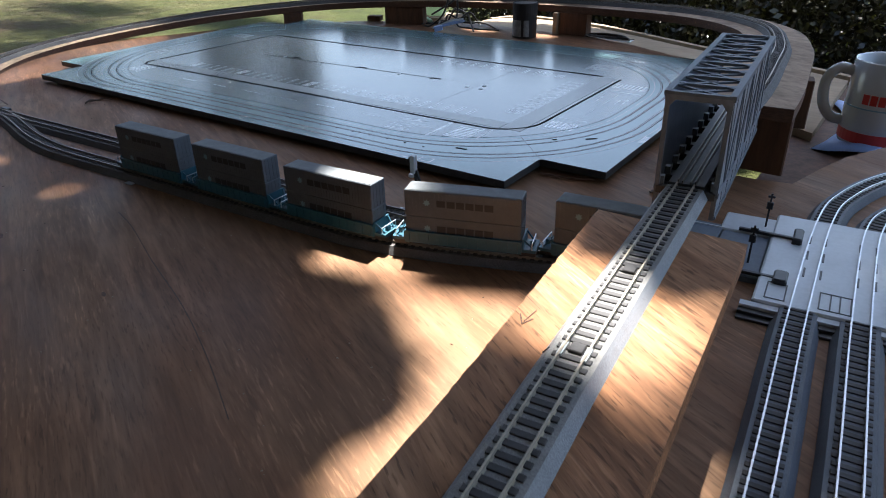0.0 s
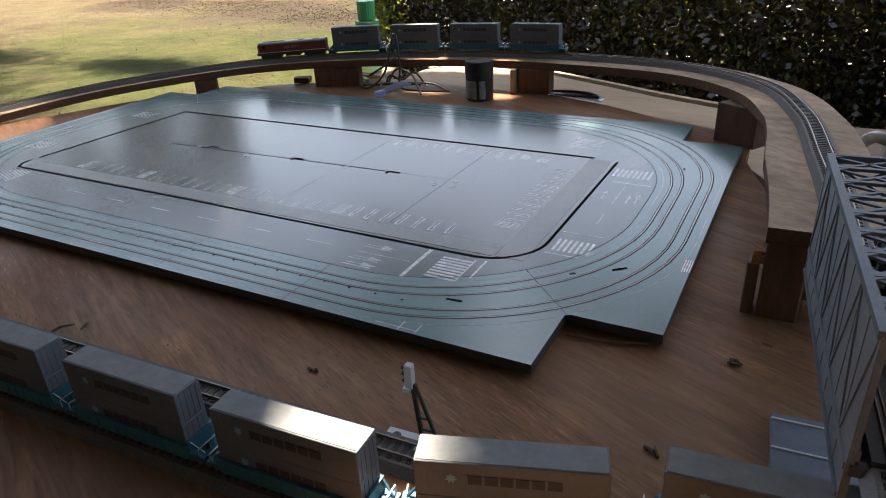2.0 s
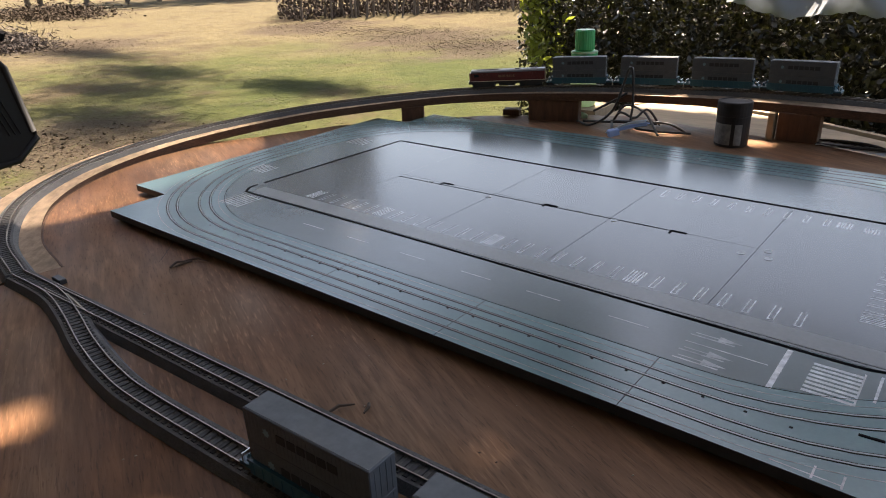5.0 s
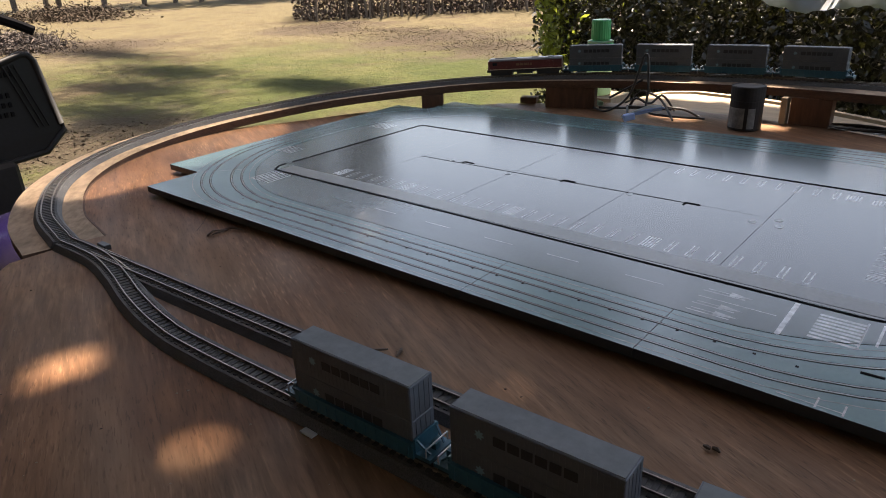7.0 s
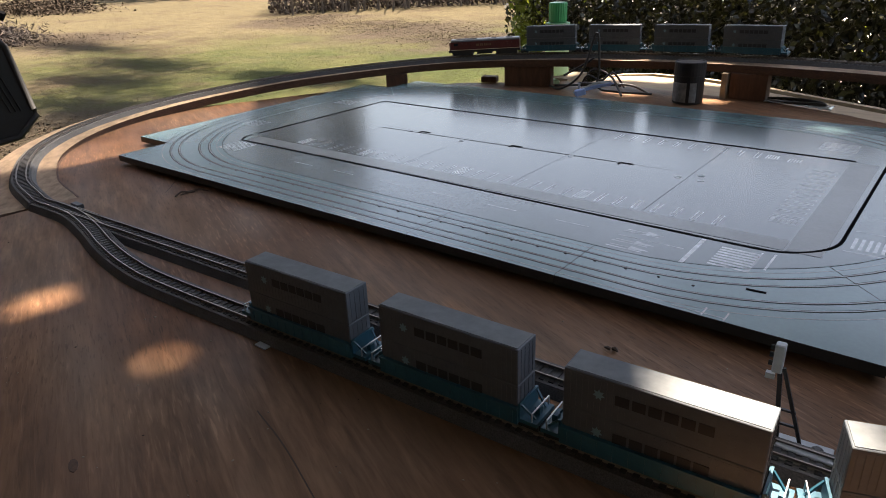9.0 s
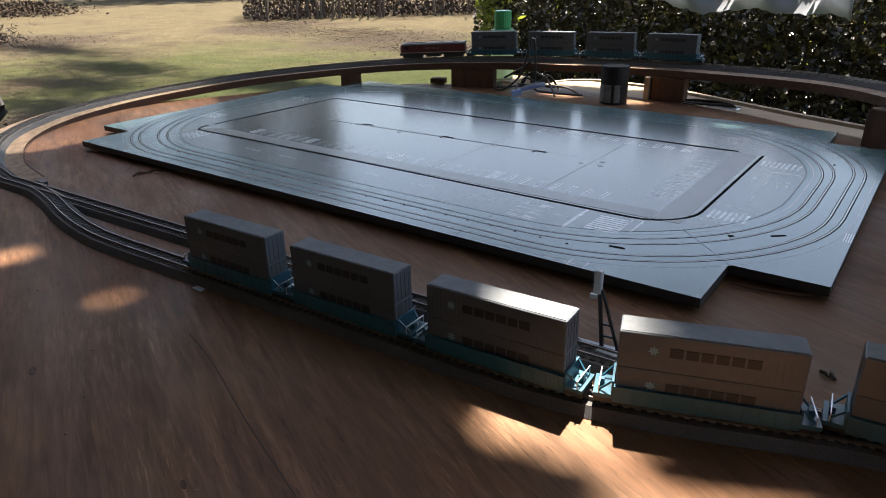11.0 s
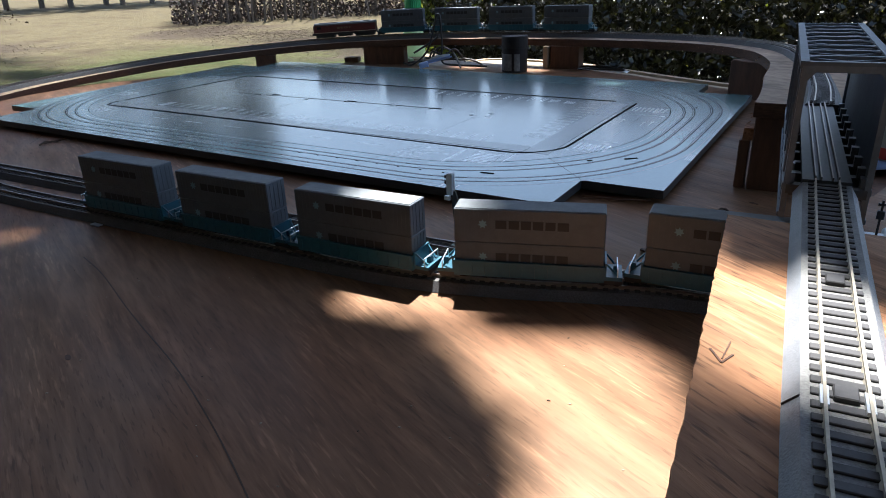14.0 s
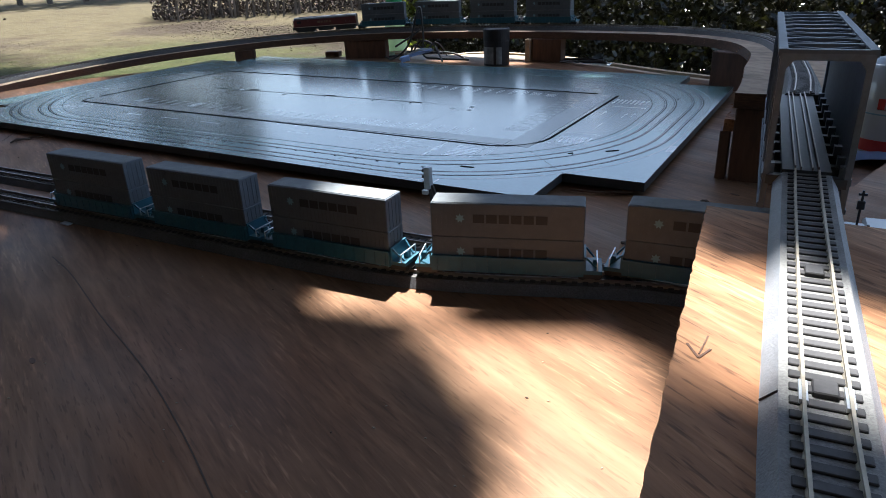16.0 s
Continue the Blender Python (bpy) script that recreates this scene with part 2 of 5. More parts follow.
PRINT_BLUE = material("pale_blue_print", (0.17, 0.30, 0.37), 0.5)
BLACK = material("black_plastic", (0.016, 0.016, 0.018), 0.45, grain=(200, 0.2))
LOCO_RED = material("loco_maroon", (0.105, 0.016, 0.016), 0.38, grain=(300, 0.15), blotch=(60, 0.2))
LOCO_ROOF = material("loco_grey_roof", (0.115, 0.135, 0.155), 0.4, grain=(300, 0.12))
LOCO_SCRIPT = material("dull_gold_print", (0.20, 0.12, 0.07), 0.5)
CREAM = material("cream_stripe", (0.62, 0.55, 0.42), 0.5)
METAL = material("bare_metal", (0.55, 0.57, 0.58), 0.35, metal=0.9, grain=(300, 0.15))
GLASSY = material("dark_glazing", (0.02, 0.025, 0.03), 0.12)
CAN_DARK = material("dark_jar_plastic", (0.016, 0.013, 0.013), 0.6, spec=0.3, grain=(120, 0.25), blotch=(30, 0.3))
CAN_LABEL = material("grey_jar_label", (0.15, 0.15, 0.15), 0.5, blotch=(60, 0.6), grain=(200, 0.3))
GREEN = material("green_bottle", (0.02, 0.30, 0.10), 0.35, blotch=(30, 0.15))
GREEN_PALE = material("pale_green_label", (0.42, 0.62, 0.42), 0.45, blotch=(40, 0.2))
WHITE = material("white_ceramic", (0.50, 0.52, 0.53), 0.2, coat=0.5, blotch=(20, 0.04))
RED = material("red_print", (0.55, 0.045, 0.04), 0.4)
PAPER = material("pale_blue_paper", (0.27, 0.37, 0.62), 0.7, blotch=(14, 0.08))
PLATFORM = material("light_grey_plastic", (0.42, 0.45, 0.47), 0.38, grain=(300, 0.06), blotch=(30, 0.08))
CABLE = material("black_cable", (0.02, 0.018, 0.018), 0.45)
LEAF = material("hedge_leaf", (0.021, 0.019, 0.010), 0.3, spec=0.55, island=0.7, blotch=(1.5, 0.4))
# yellow-green hedge leaf, coloured paler so that tips and end leaves look sunlit
LEAF_LIT = material("lit_hedge_leaf", (0.16, 0.18, 0.035), 0.45, island=0.5)
CANOPY = material("tree_leaf", (0.05, 0.09, 0.03), 0.5, island=0.5)
BARK = material("bark", (0.10, 0.075, 0.055), 0.9, grain=(30, 0.4), blotch=(6, 0.3), bump=(25, 0.01))
SHRUB = material("dry_shrub", (0.04, 0.025, 0.017), 0.9, island=0.6)
BRUSH = material("dead_brush", (0.035, 0.024, 0.018), 0.9, island=0.6)
DRY = material("dry_leaf", (0.036, 0.026, 0.018), 0.9, spec=0.1, island=0.35)
GRASS = material("grass_blade", (0.036, 0.042, 0.008), 0.8, spec=0.1, island=0.5)
CHAIR_BLACK = material("chair_black_plastic", (0.007, 0.007, 0.008), 0.6, spec=0.25, grain=(120, 0.25))
GROUND = lawn_material()


def let_light_through(m, colour, share):
    """Thin leaves and films pass part of the light."""
    n, l = m.node_tree.nodes, m.node_tree.links
    thin, both = n.new("ShaderNodeBsdfTranslucent"), n.new("ShaderNodeMixShader")
    thin.inputs[0].default_value = (*colour, 1)
    both.inputs[0].default_value = share
    l.new(n["Principled BSDF"].outputs[0], both.inputs[1])
    l.new(thin.outputs[0], both.inputs[2])
    l.new(both.outputs[0], n["Material Output"].inputs[0])


let_light_through(LEAF_LIT, (0.20, 0.24, 0.03), 0.5)
let_light_through(GREEN_PALE, (0.55, 0.66, 0.50), 0.5)
let_light_through(LEAF, (0.025, 0.026, 0.006), 0.2)
SHEET = material("white_plastic_sheet", (0.50, 0.60, 0.78), 0.3, blotch=(6, 0.1))
let_light_through(SHEET, (0.30, 0.31, 0.33), 0.5)
PURPLE = material("purple_plastic", (0.006, 0.004, 0.022), 0.25)
TWIG = material("twig_brown", (0.06, 0.035, 0.02), 0.8)


# ---- building helpers ----
def link_mesh(name, verts, faces, mat, parent=None, label="", smooth=False):
    me = bpy.data.meshes.new(name)
    me.from_pydata([tuple(v) for v in verts], [], faces)
    me.materials.append(mat)
    if smooth:
        me.polygons.foreach_set("use_smooth", [True] * len(me.polygons))
    me.update()
    ob = new(name, me)
    ob.parent = parent
    if label:
        ob["label"] = label
    return ob


class Shape:
    """A mesh in the making: boxes, prisms, sweeps and turned forms, joined."""

    def __init__(self):
        self.v, self.f = [], []

    def add(self, verts, faces):
        k = len(self.v)
        self.v += [tuple(v) for v in verts]
        self.f += [tuple(i + k for i in face) for face in faces]
        return self

    def box(self, x0, y0, z0, x1, y1, z1, m=None):
        vs = [Vector((x, y, z)) for z in (z0, z1) for x, y in ((x0, y0), (x1, y0), (x1, y1), (x0, y1))]
        if m is not None:
            vs = [m @ v for v in vs]
        return self.add(vs, [(3, 2, 1, 0), (4, 5, 6, 7), (0, 1, 5, 4), (1, 2, 6, 5), (2, 3, 7, 6), (3, 0, 4, 7)])

    def chamfer(self, x0, y0, z0, x1, y1, z1, c, m=None):
        """A box with its upper and upright edges cut by c."""
        def ring(a, z):
            return [(x0 + a, y0, z), (x1 - a, y0, z), (x1, y0 + a, z), (x1, y1 - a, z), (x1 - a, y1, z), (x0 + a, y1, z), (x0, y1 - a, z), (x0, y0 + a, z)]
        low, mid = ring(c, z0), ring(c, z1 - c)
        top = [(min(max(x, x0 + c), x1 - c), min(max(y, y0 + c), y1 - c), z1) for x, y, _ in ring(c * 1.4, z1)]
        vs = [Vector(v) for v in low + mid + top]
        if m is not None:
            vs = [m @ v for v in vs]
        fs = [tuple(range(7, -1, -1)), tuple(range(16, 24))]
        for a in (0, 8):
            fs += [(a + i, a + (i + 1) % 8, a + 8 + (i + 1) % 8, a + 8 + i) for i in range(8)]
        return self.add(vs, fs)

    def prism(self, outline, z0, z1, m=None):
        n = len(outline)
        vs = [Vector((x, y, z0)) for x, y in outline] + [Vector((x, y, z1)) for x, y in outline]
        if m is not None:
            vs = [m @ v for v in vs]
        return self.add(vs, [tuple(range(n - 1, -1, -1)), tuple(range(n, 2 * n))] + [(i, (i + 1) % n, n + (i + 1) % n, n + i) for i in range(n)])

    def sweep(self, path, profile, closed=False):
        """profile: (offset to the left, height) points in order, swept along the path of (x, y, z)."""
        n, k = len(path), len(profile)
        vs = []
        for i, p in enumerate(path):
            a, b = path[max(i - 1, 0)], path[min(i + 1, n - 1)]
            if closed:
                a, b = path[i - 1], path[(i + 1) % n]
            d = Vector((b[0] - a[0], b[1] - a[1], 0)).normalized()
            left = Vector((-d.y, d.x, 0))
            vs += [Vector(p) + left * o + Vector((0, 0, h)) for o, h in profile]
        fs = []
        for i in range(n if closed else n - 1):
            j = (i + 1) % n
            fs += [(i * k + q, j * k + q, j * k + (q + 1) % k, i * k + (q + 1) % k) for q in range(k)]
        if not closed:
            fs += [tuple(range(k)), tuple(range(n * k - 1, (n - 1) * k - 1, -1))]
        return self.add(vs, fs)

    def turned(self, rows, steps=28, m=None):
        """rows: (radius, height), turned about z."""
        vs, k = [], len(rows)
        for i in range(steps):
            a = 2 * math.pi * i / steps
            vs += [Vector((r * math.cos(a), r * math.sin(a), z)) for r, z in rows]
        if m is not None:
            vs = [m @ v for v in vs]
        fs = [(i * k + q, ((i + 1) % steps) * k + q, ((i + 1) % steps) * k + q + 1, i * k + q + 1) for i in range(steps) for q in range(k - 1)]
        fs += [tuple(i * k for i in range(steps - 1, -1, -1)), tuple(i * k + k - 1 for i in range(steps))]
        return self.add(vs, fs)

    def bar(self, a, b, w, h=None):
        """A straight bar of cross-section w by h from a to b."""
        a, b = Vector(a), Vector(b)
        d = b - a
        m = Matrix.Translation(a) @ d.to_track_quat("Z", "Y").to_matrix().to_4x4()
        h = h or w
        return self.box(-w / 2, -h / 2, 0, w / 2, h / 2, d.length, m)

    def tube(self, pts, r, sides=6):
        pts = [Vector(p) for p in pts]
        k = len(self.v)
        for i, p in enumerate(pts):
            d = (pts[min(i + 1, len(pts) - 1)] - pts[max(i - 1, 0)]).normalized()
            u = d.cross(Vector((0.31, 0.17, 0.93))).normalized()
            w = d.cross(u)
            rr = r[i] if isinstance(r, (list, tuple)) else r
            self.v += [tuple(p + (u * math.cos(2 * math.pi * s / sides) + w * math.sin(2 * math.pi * s / sides)) * rr) for s in range(sides)]
        for i in range(len(pts) - 1):
            self.f += [(k + i * sides + s, k + i * sides + (s + 1) % sides, k + (i + 1) * sides + (s + 1) % sides, k + (i + 1) * sides + s) for s in range(sides)]
        self.f += [tuple(k + s for s in range(sides)), tuple(k + (len(pts) - 1) * sides + s for s in range(sides - 1, -1, -1))]
        return self

    def done(self, name, mat, parent=None, label="", smooth=False):
        return link_mesh(name, self.v, self.f, mat, parent, label, smooth)


def thing(name, label, category, group="", kind="", at=None):
    e = new(name)
    e.empty_display_size = 0.02
    if at is not None:
        e.matrix_world = at
    return tagged(e, label, category, group, kind)


def smooth_path(points, step=0.004):
    """A Catmull-Rom line through the points, in even steps."""
    p = [Vector(q) for q in points]
    p = [2 * p[0] - p[1]] + p + [2 * p[-1] - p[-2]]
    fine = []
    for i in range(1, len(p) - 2):
        for s in range(40):
            t = s / 40
            a, b, c, d = p[i - 1], p[i], p[i + 1], p[i + 2]
            fine.append(0.5 * (2 * b + (c - a) * t + (2 * a - 5 * b + 4 * c - d) * t * t + (3 * b - a - 3 * c + d) * t ** 3))
    fine.append(p[-2])
    out, run = [fine[0]], 0.0
    for a, b in zip(fine, fine[1:]):
        seg = (b - a).length
        while run + seg >= step:
            a = a + (b - a) * ((step - run) / seg)
            seg = (b - a).length
            out.append(a)
            run = 0.0
        run += seg
    return out


def at_length(path, s):
    """The place and heading (radians) at length s along an evenly stepped path."""
    step = (path[1] - path[0]).length
    k = min(max(s / step, 0), len(path) - 1.001)
    i = int(k)
    a, b = path[i], path[i + 1]
    return a + (b - a) * (k - i), math.atan2(b.y - a.y, b.x - a.x), math.asin((b.z - a.z) / max((b - a).length, 1e-9))


# ---- the layout's lines ----
def far_y(x):
    return -0.0825 + 0.048 * x


def near_y(x):
    return -0.1233 + 0.048 * x


RING = smooth_path([(0.146, 0.088, 0.0665), (0.141, 0.17, 0.063), (0.13, 0.27, 0.0595), (0.1115, 0.4015, 0.0558), (0.0685, 0.528, 0.0524), (-0.0302, 0.6255, 0.049),
                    (-0.1874, 0.6715, 0.0461), (-0.3516, 0.6725, 0.044), (-0.5404, 0.6272, 0.042), (-0.7144, 0.5472, 0.0351), (-0.8575, 0.4097, 0.0246),
                    (-0.9297, 0.2804, 0.0146), (-0.9448, 0.1591, 0.0088), (-0.9103, 0.0478, 0.0058), (-0.842, -0.038, 0.003), (-0.745, -0.092, 0.0005), (-0.65, far_y(-0.65), 0.0)])
FAR = smooth_path([(-0.65, far_y(-0.65), 0), (-0.5, far_y(-0.5), 0), (-0.2, far_y(-0.2), 0), (0.1, far_y(0.1), 0), (0.186, far_y(0.186), 0)])
NEAR = smooth_path([(-0.63, far_y(-0.63), 0), (-0.585, -0.1125, 0), (-0.54, -0.1205, 0), (-0.49, -0.1325, 0), (-0.44, -0.1405, 0), (-0.39, near_y(-0.39), 0),
                    (-0.25, near_y(-0.25), 0), (-0.08, near_y(-0.08), 0), (-0.03, -0.1225, 0), (0.02, -0.1095, 0), (0.06, -0.095, 0), (0.10, -0.082, 0), (0.15, far_y(0.15), 0)])
PLANK_LINE = smooth_path([(0.205, -0.62, 0.064), (0.186, -0.36, 0.064), (0.1755, -0.254, 0.064), (0.166, -0.15, 0.064), (0.160, -0.080, 0.0645)])
BRIDGE_A, BRIDGE_B = Vector((0.160, -0.080, 0.066)), Vector((0.1425, 0.0915, 0.066))
SIDE_A = smooth_path([(0.262, -0.50, 0), (0.239, -0.214, 0), (0.2274, -0.0775, 0), (0.220, 0.06, 0), (0.2265, 0.12, 0), (0.25, 0.18, 0), (0.29, 0.232, 0), (0.35, 0.27, 0), (0.45, 0.29, 0)])
SIDE_B = smooth_path([(0.292, -0.50, 0), (0.268, -0.20, 0), (0.2565, -0.065, 0), (0.2495, 0.055, 0), (0.258, 0.105, 0), (0.282, 0.155, 0), (0.32, 0.195, 0), (0.38, 0.225, 0), (0.47, 0.235, 0)])

# ---- table ----
GROUND_Z = -0.75
table_outline = [(0.95, -0.85), (0.95, 0.36), (0.32, 0.36), (0.238, 0.275), (0.213, 0.23), (0.198, 0.185), (0.186, 0.14), (0.157, 0.135), (0.136, 0.135), (0.132, 0.152), (0.122, 0.216), (0.109, 0.285), (0.095, 0.342), (0.078, 0.39), (0.066, 0.43), (0.065, 0.48), (0.02, 0.537), (-0.0566, 0.566), (-0.126, 0.6045), (-0.22, 0.6395), (-0.285, 0.645), (-0.375, 0.656), (-0.4685, 0.678), (-0.54, 0.655), (-0.68, 0.572), (-0.832, 0.41), (-0.882, 0.30), (-0.918, 0.24), (-0.932, 0.16),
                 (-0.898, 0.055), (-0.834, -0.030), (-0.742, -0.080), (-0.70, -0.083), (-0.65, -0.080), (-0.652, -0.159), (-0.60, -0.21), (-0.60, -0.85)]
table = thing("plywood_table", "brown plywood tabletop cut to the railway's curve, on trestle legs", "table", kind="")
Shape().prism(table_outline, -0.012, 0).done("tabletop", PLY, table)
for x, y in ((-0.55, -0.75), (0.88, -0.75), (0.85, 0.25), (-0.7, 0.30), (-0.15, 0.55)):
    Shape().box(x - 0.03, y - 0.03, GROUND_Z, x + 0.03, y + 0.03, -0.012).done("leg", POST_WOOD, table)
# added dark board: hides the lit ground in the gap beside the table
Shape().box(-0.50, -0.55, -0.26, 0.62, 0.60, -0.24).done("shelf", POST_WOOD, table, "dark board added below the top to darken the gap beside it")

for pts in ([(-0.235, -0.190), (-0.20, -0.2005), (-0.14, -0.224), (-0.075, -0.2475), (-0.02, -0.272), (0.03, -0.298)], [(-0.625, 0.012), (-0.60, -0.012), (-0.585, -0.028)]):
    Shape().sweep(smooth_path([(x, y, 0.0) for x, y in pts]), [(0.0003, -0.001), (-0.0003, -0.001), (-0.0003, 0.0002), (0.0003, 0.0002)]).done("sawn_crack", TWIG, table, "long dark split in the veneer")
for x, y, r in ((-0.27, -0.262, 0.0042), (-0.128, -0.266, 0.0026), (0.115, 0.09, 0.003)):
    Shape().turned([(r, -0.001), (r * 0.9, 0.0002)], 9, pose(x, y, 0, 0, 0, -22) @ Matrix.Diagonal((1.3, 0.55, 1, 1))).done("knot", PLY_EDGE, table, "dark knot in the wood")


# ---- raised ring of plywood that carries the line ----
ring = thing("raised_roadbed", "curved plywood track bed ramping up on wooden posts", "track bed")


def bed_reach(s):
    """How far the bed reaches inwards from the line's middle, at length s."""
    return float(np.interp(s, [0, 0.18, 0.32, 0.59, 0.75, 0.92, 1.31, 1.78, 3.0], [0.041, 0.041, 0.034, 0.038, 0.041, 0.034, 0.021, 0.031, 0.031]))


def beside(path, k, o):
    """A point of the path shifted to its left by o."""
    a, b = path[max(k - 1, 0)], path[min(k + 1, len(path) - 1)]
    d = (b - a).normalized()
    return path[k] + Vector((-d.y, d.x, 0)) * o


bed = Shape()
for k in range(7, len(RING)):
    q, r = beside(RING, k, bed_reach(k * 0.004)), beside(RING, k, -0.034)
    bed.v += [tuple(q), tuple(q - Vector((0, 0, 0.0105))), tuple(r - Vector((0, 0, 0.0105))), tuple(r)]
for k in range(len(RING) - 8):
    bed.f += [(k * 4 + e, k * 4 + 4 + e, k * 4 + 4 + (e + 1) % 4, k * 4 + (e + 1) % 4) for e in range(4)]
bed.f += [(0, 1, 2, 3), tuple(len(bed.v) - e for e in (1, 2, 3, 4))]
strip_ob = bed.done("plywood_strip", RING_PLY, ring)
strip_ob.data.materials.append(PLY_EDGE)
for f in strip_ob.data.polygons:
    f.material_index = 0 if f.normal.z > 0.7 else 1


kerf = [Vector((q.x, q.y, 0.0)) for q in (beside(RING, k, 0.0322) for k in range(len(RING)) if RING[k].z < 0.011)]
Shape().sweep(kerf, [(0.0008, -0.001), (-0.0008, -0.001), (-0.0008, 0.0003), (0.0008, 0.0003)]).done("saw_kerf", PLY_EDGE, ring, "dark sawn gap along the ramp")


frng = random.Random(21)
fray = Shape()
for i in range(90):
    k = frng.randrange(2, 175)
    a, b = RING[k], RING[k + 1]
    d = (b - a).normalized()
    left = Vector((-d.y, d.x, 0))
    o = a + left * (bed_reach(k * 0.004) - 0.0005) + Vector((0, 0, frng.uniform(-0.010, 0.0004)))
    fray.tube([o, o + left * frng.uniform(0.0006, 0.0018) + d * frng.uniform(-0.003, 0.003) + Vector((0, 0, frng.uniform(-0.002, 0.001)))], [0.0004, 0.00015], 4)
tagged(fray.done("splinter", PLY_RAMP, ring, "frayed splinters along the sawn edge"), kind="stuff")


def block(name, cx, cy, wx, wy, z1, turn, mat=POST_WOOD, parent=None):
    return Shape().chamfer(-wx / 2, -wy / 2, 0.0, wx / 2, wy / 2, z1, 0.001, pose(cx, cy, 0.0, 0, 0, turn)).done(name, mat, parent)


for cx, cy, wx, wy, z1, turn in ((-0.757, 0.497, 0.034, 0.02, 0.021, 38), (-0.645, 0.603, 0.026, 0.018, 0.009, 20), (-0.570, 0.604, 0.075, 0.022, 0.0302, 17), (-0.246, 0.648, 0.048, 0.022, 0.0348, 0),
                                 (0.052, 0.492, 0.050, 0.024, 0.0425, -30), (0.1165, 0.134, 0.024, 0.024, 0.0535, 0), (0.152, 0.156, 0.046, 0.006, 0.053, -4), (0.141, 0.30, 0.05, 0.02, 0.047, 12)):
    block("post", cx, cy, wx, wy, z1, turn, parent=ring)
block("splice_board", -0.2765, 0.640, 0.008, 0.016, 0.0345, 0, PALE_PLY, ring)

# ---- plank at the front that carries the line to the bridge ----
plank = thing("track_plank", "rough-sawn plywood plank raised on blocks beside the table's front line", "plank")
prng = random.Random(8)
edge = []
for k in range(91):
    f = min(k / 60, 1.0), max(0.0, (k - 60) / 30)
    edge.append((0.128 + 0.0185 * f[0] + 0.0295 * f[1] + prng.uniform(-0.0003, 0.0003), -0.122 - 0.168 * f[0] - 0.33 * f[1]))
Shape().prism(edge + [(0.245, -0.62), (0.2165, -0.29), (0.203, -0.122)], 0.052, 0.064).done("plywood_strip", PLY_RAMP, plank)
Shape().bar((0.143, -0.232, 0.0642), (0.147, -0.238, 0.0642), 0.0006, 0.0002).bar((0.147, -0.238, 0.0642), (0.149, -0.2325, 0.0642), 0.0006, 0.0002).bar((0.1468, -0.236, 0.0642), (0.1472, -0.226, 0.0642), 0.0004, 0.0002).done("pencil_mark", PLY_EDGE, plank, "dark pencilled arrow mark")
for y in (-0.30, -0.55):
    block("block", 0.178 - 0.07 * (y + 0.25), y, 0.05, 0.03, 0.052, 5, parent=plank)


# ---- track ----
def track(name, label, path, mat_bed, z_up=0.0, mat_top=None, mat_rail=RAIL, group="railway track"):
    t = thing(name, label, "model track", group)
    pth = [p + Vector((0, 0, z_up)) for p in path]
    bed = Shape().sweep(pth, [(0.0125, 0.0), (-0.0125, 0.0), (-0.0092, 0.0052), (0.0092, 0.0052)]).done("roadbed", mat_bed, t)
    bed.data.materials.append(mat_top or mat_bed)
    for f in bed.data.polygons:
        f.material_index = 1 if f.normal.z > 0.9 else 0
    for side in (-1, 1):
        Shape().sweep(pth, [(side * 0.0045 + o, h) for o, h in ((0.0006, 0.0052), (-0.0006, 0.0052), (-0.00022, 0.006), (-0.00038, 0.0074), (0.00038, 0.0074), (0.00022, 0.006))]).done("rail", mat_rail, t)
    return t


SLEEPER_MESH = bpy.data.meshes.new("sleeper")
sl = Shape().chamfer(-0.0014, -0.0072, 0.0050, 0.0014, 0.0072, 0.0058, 0.0002)
SLEEPER_MESH.from_pydata(sl.v, [], sl.f)
SLEEPER_MESH.materials.append(SLEEPER)
SLEEPER_PITCH = 0.0053


def lay_sleepers(t, path, z_up=0.0, single=True, s0=0.0, s1=1e9):
    """Sleepers as pieces along a stretch, or joined into one mesh."""
    step = (path[1] - path[0]).length
    s, joined = s0 + 0.003, Shape()
    while s < min(s1, step * (len(path) - 1)):
        p, a, b = at_length(path, s)
        m = Matrix.Translation(p + Vector((0, 0, z_up))) @ Matrix.Rotation(a, 4, "Z") @ Matrix.Rotation(-b, 4, "Y")
        if single:
            o = new("sleeper", SLEEPER_MESH)
            o.parent = t
            o.matrix_basis = m
        else:
            joined.add([m @ Vector(v) for v in sl.v], sl.f)
        s += SLEEPER_PITCH
    if not single:
        tagged(joined.done("ballast_sleeper", SLEEPER, t), kind="stuff")


ring_track = track("ring_track", "grey ballasted model track curving along the raised bed", RING, BALLAST_MID)
far_track = track("passing_track", "dark ballasted straight model track on bare plywood", FAR, BALLAST_DARK, 0.0, BALLAST_TOP)
near_track = track("siding_track", "dark ballasted model siding joined by turnouts at both ends", NEAR, BALLAST_DARK, 0.0004, BALLAST_TOP)
plank_track = track("plank_track", "sunlit grey ballasted model track on the raised plank", PLANK_LINE, BALLAST, 0.0, BALLAST_PALE, RAIL_LIT)
side_a = track("yard_track", "grey ballasted model track curving away past the crossing", SIDE_A, BALLAST_BLUE, 0.0006, None, RAIL_SILVER, group="yard tracks")
side_b = track("yard_track", "grey ballasted model track curving away past the crossing", SIDE_B, BALLAST_BLUE, 0.0006, None, RAIL_SILVER, group="yard tracks")

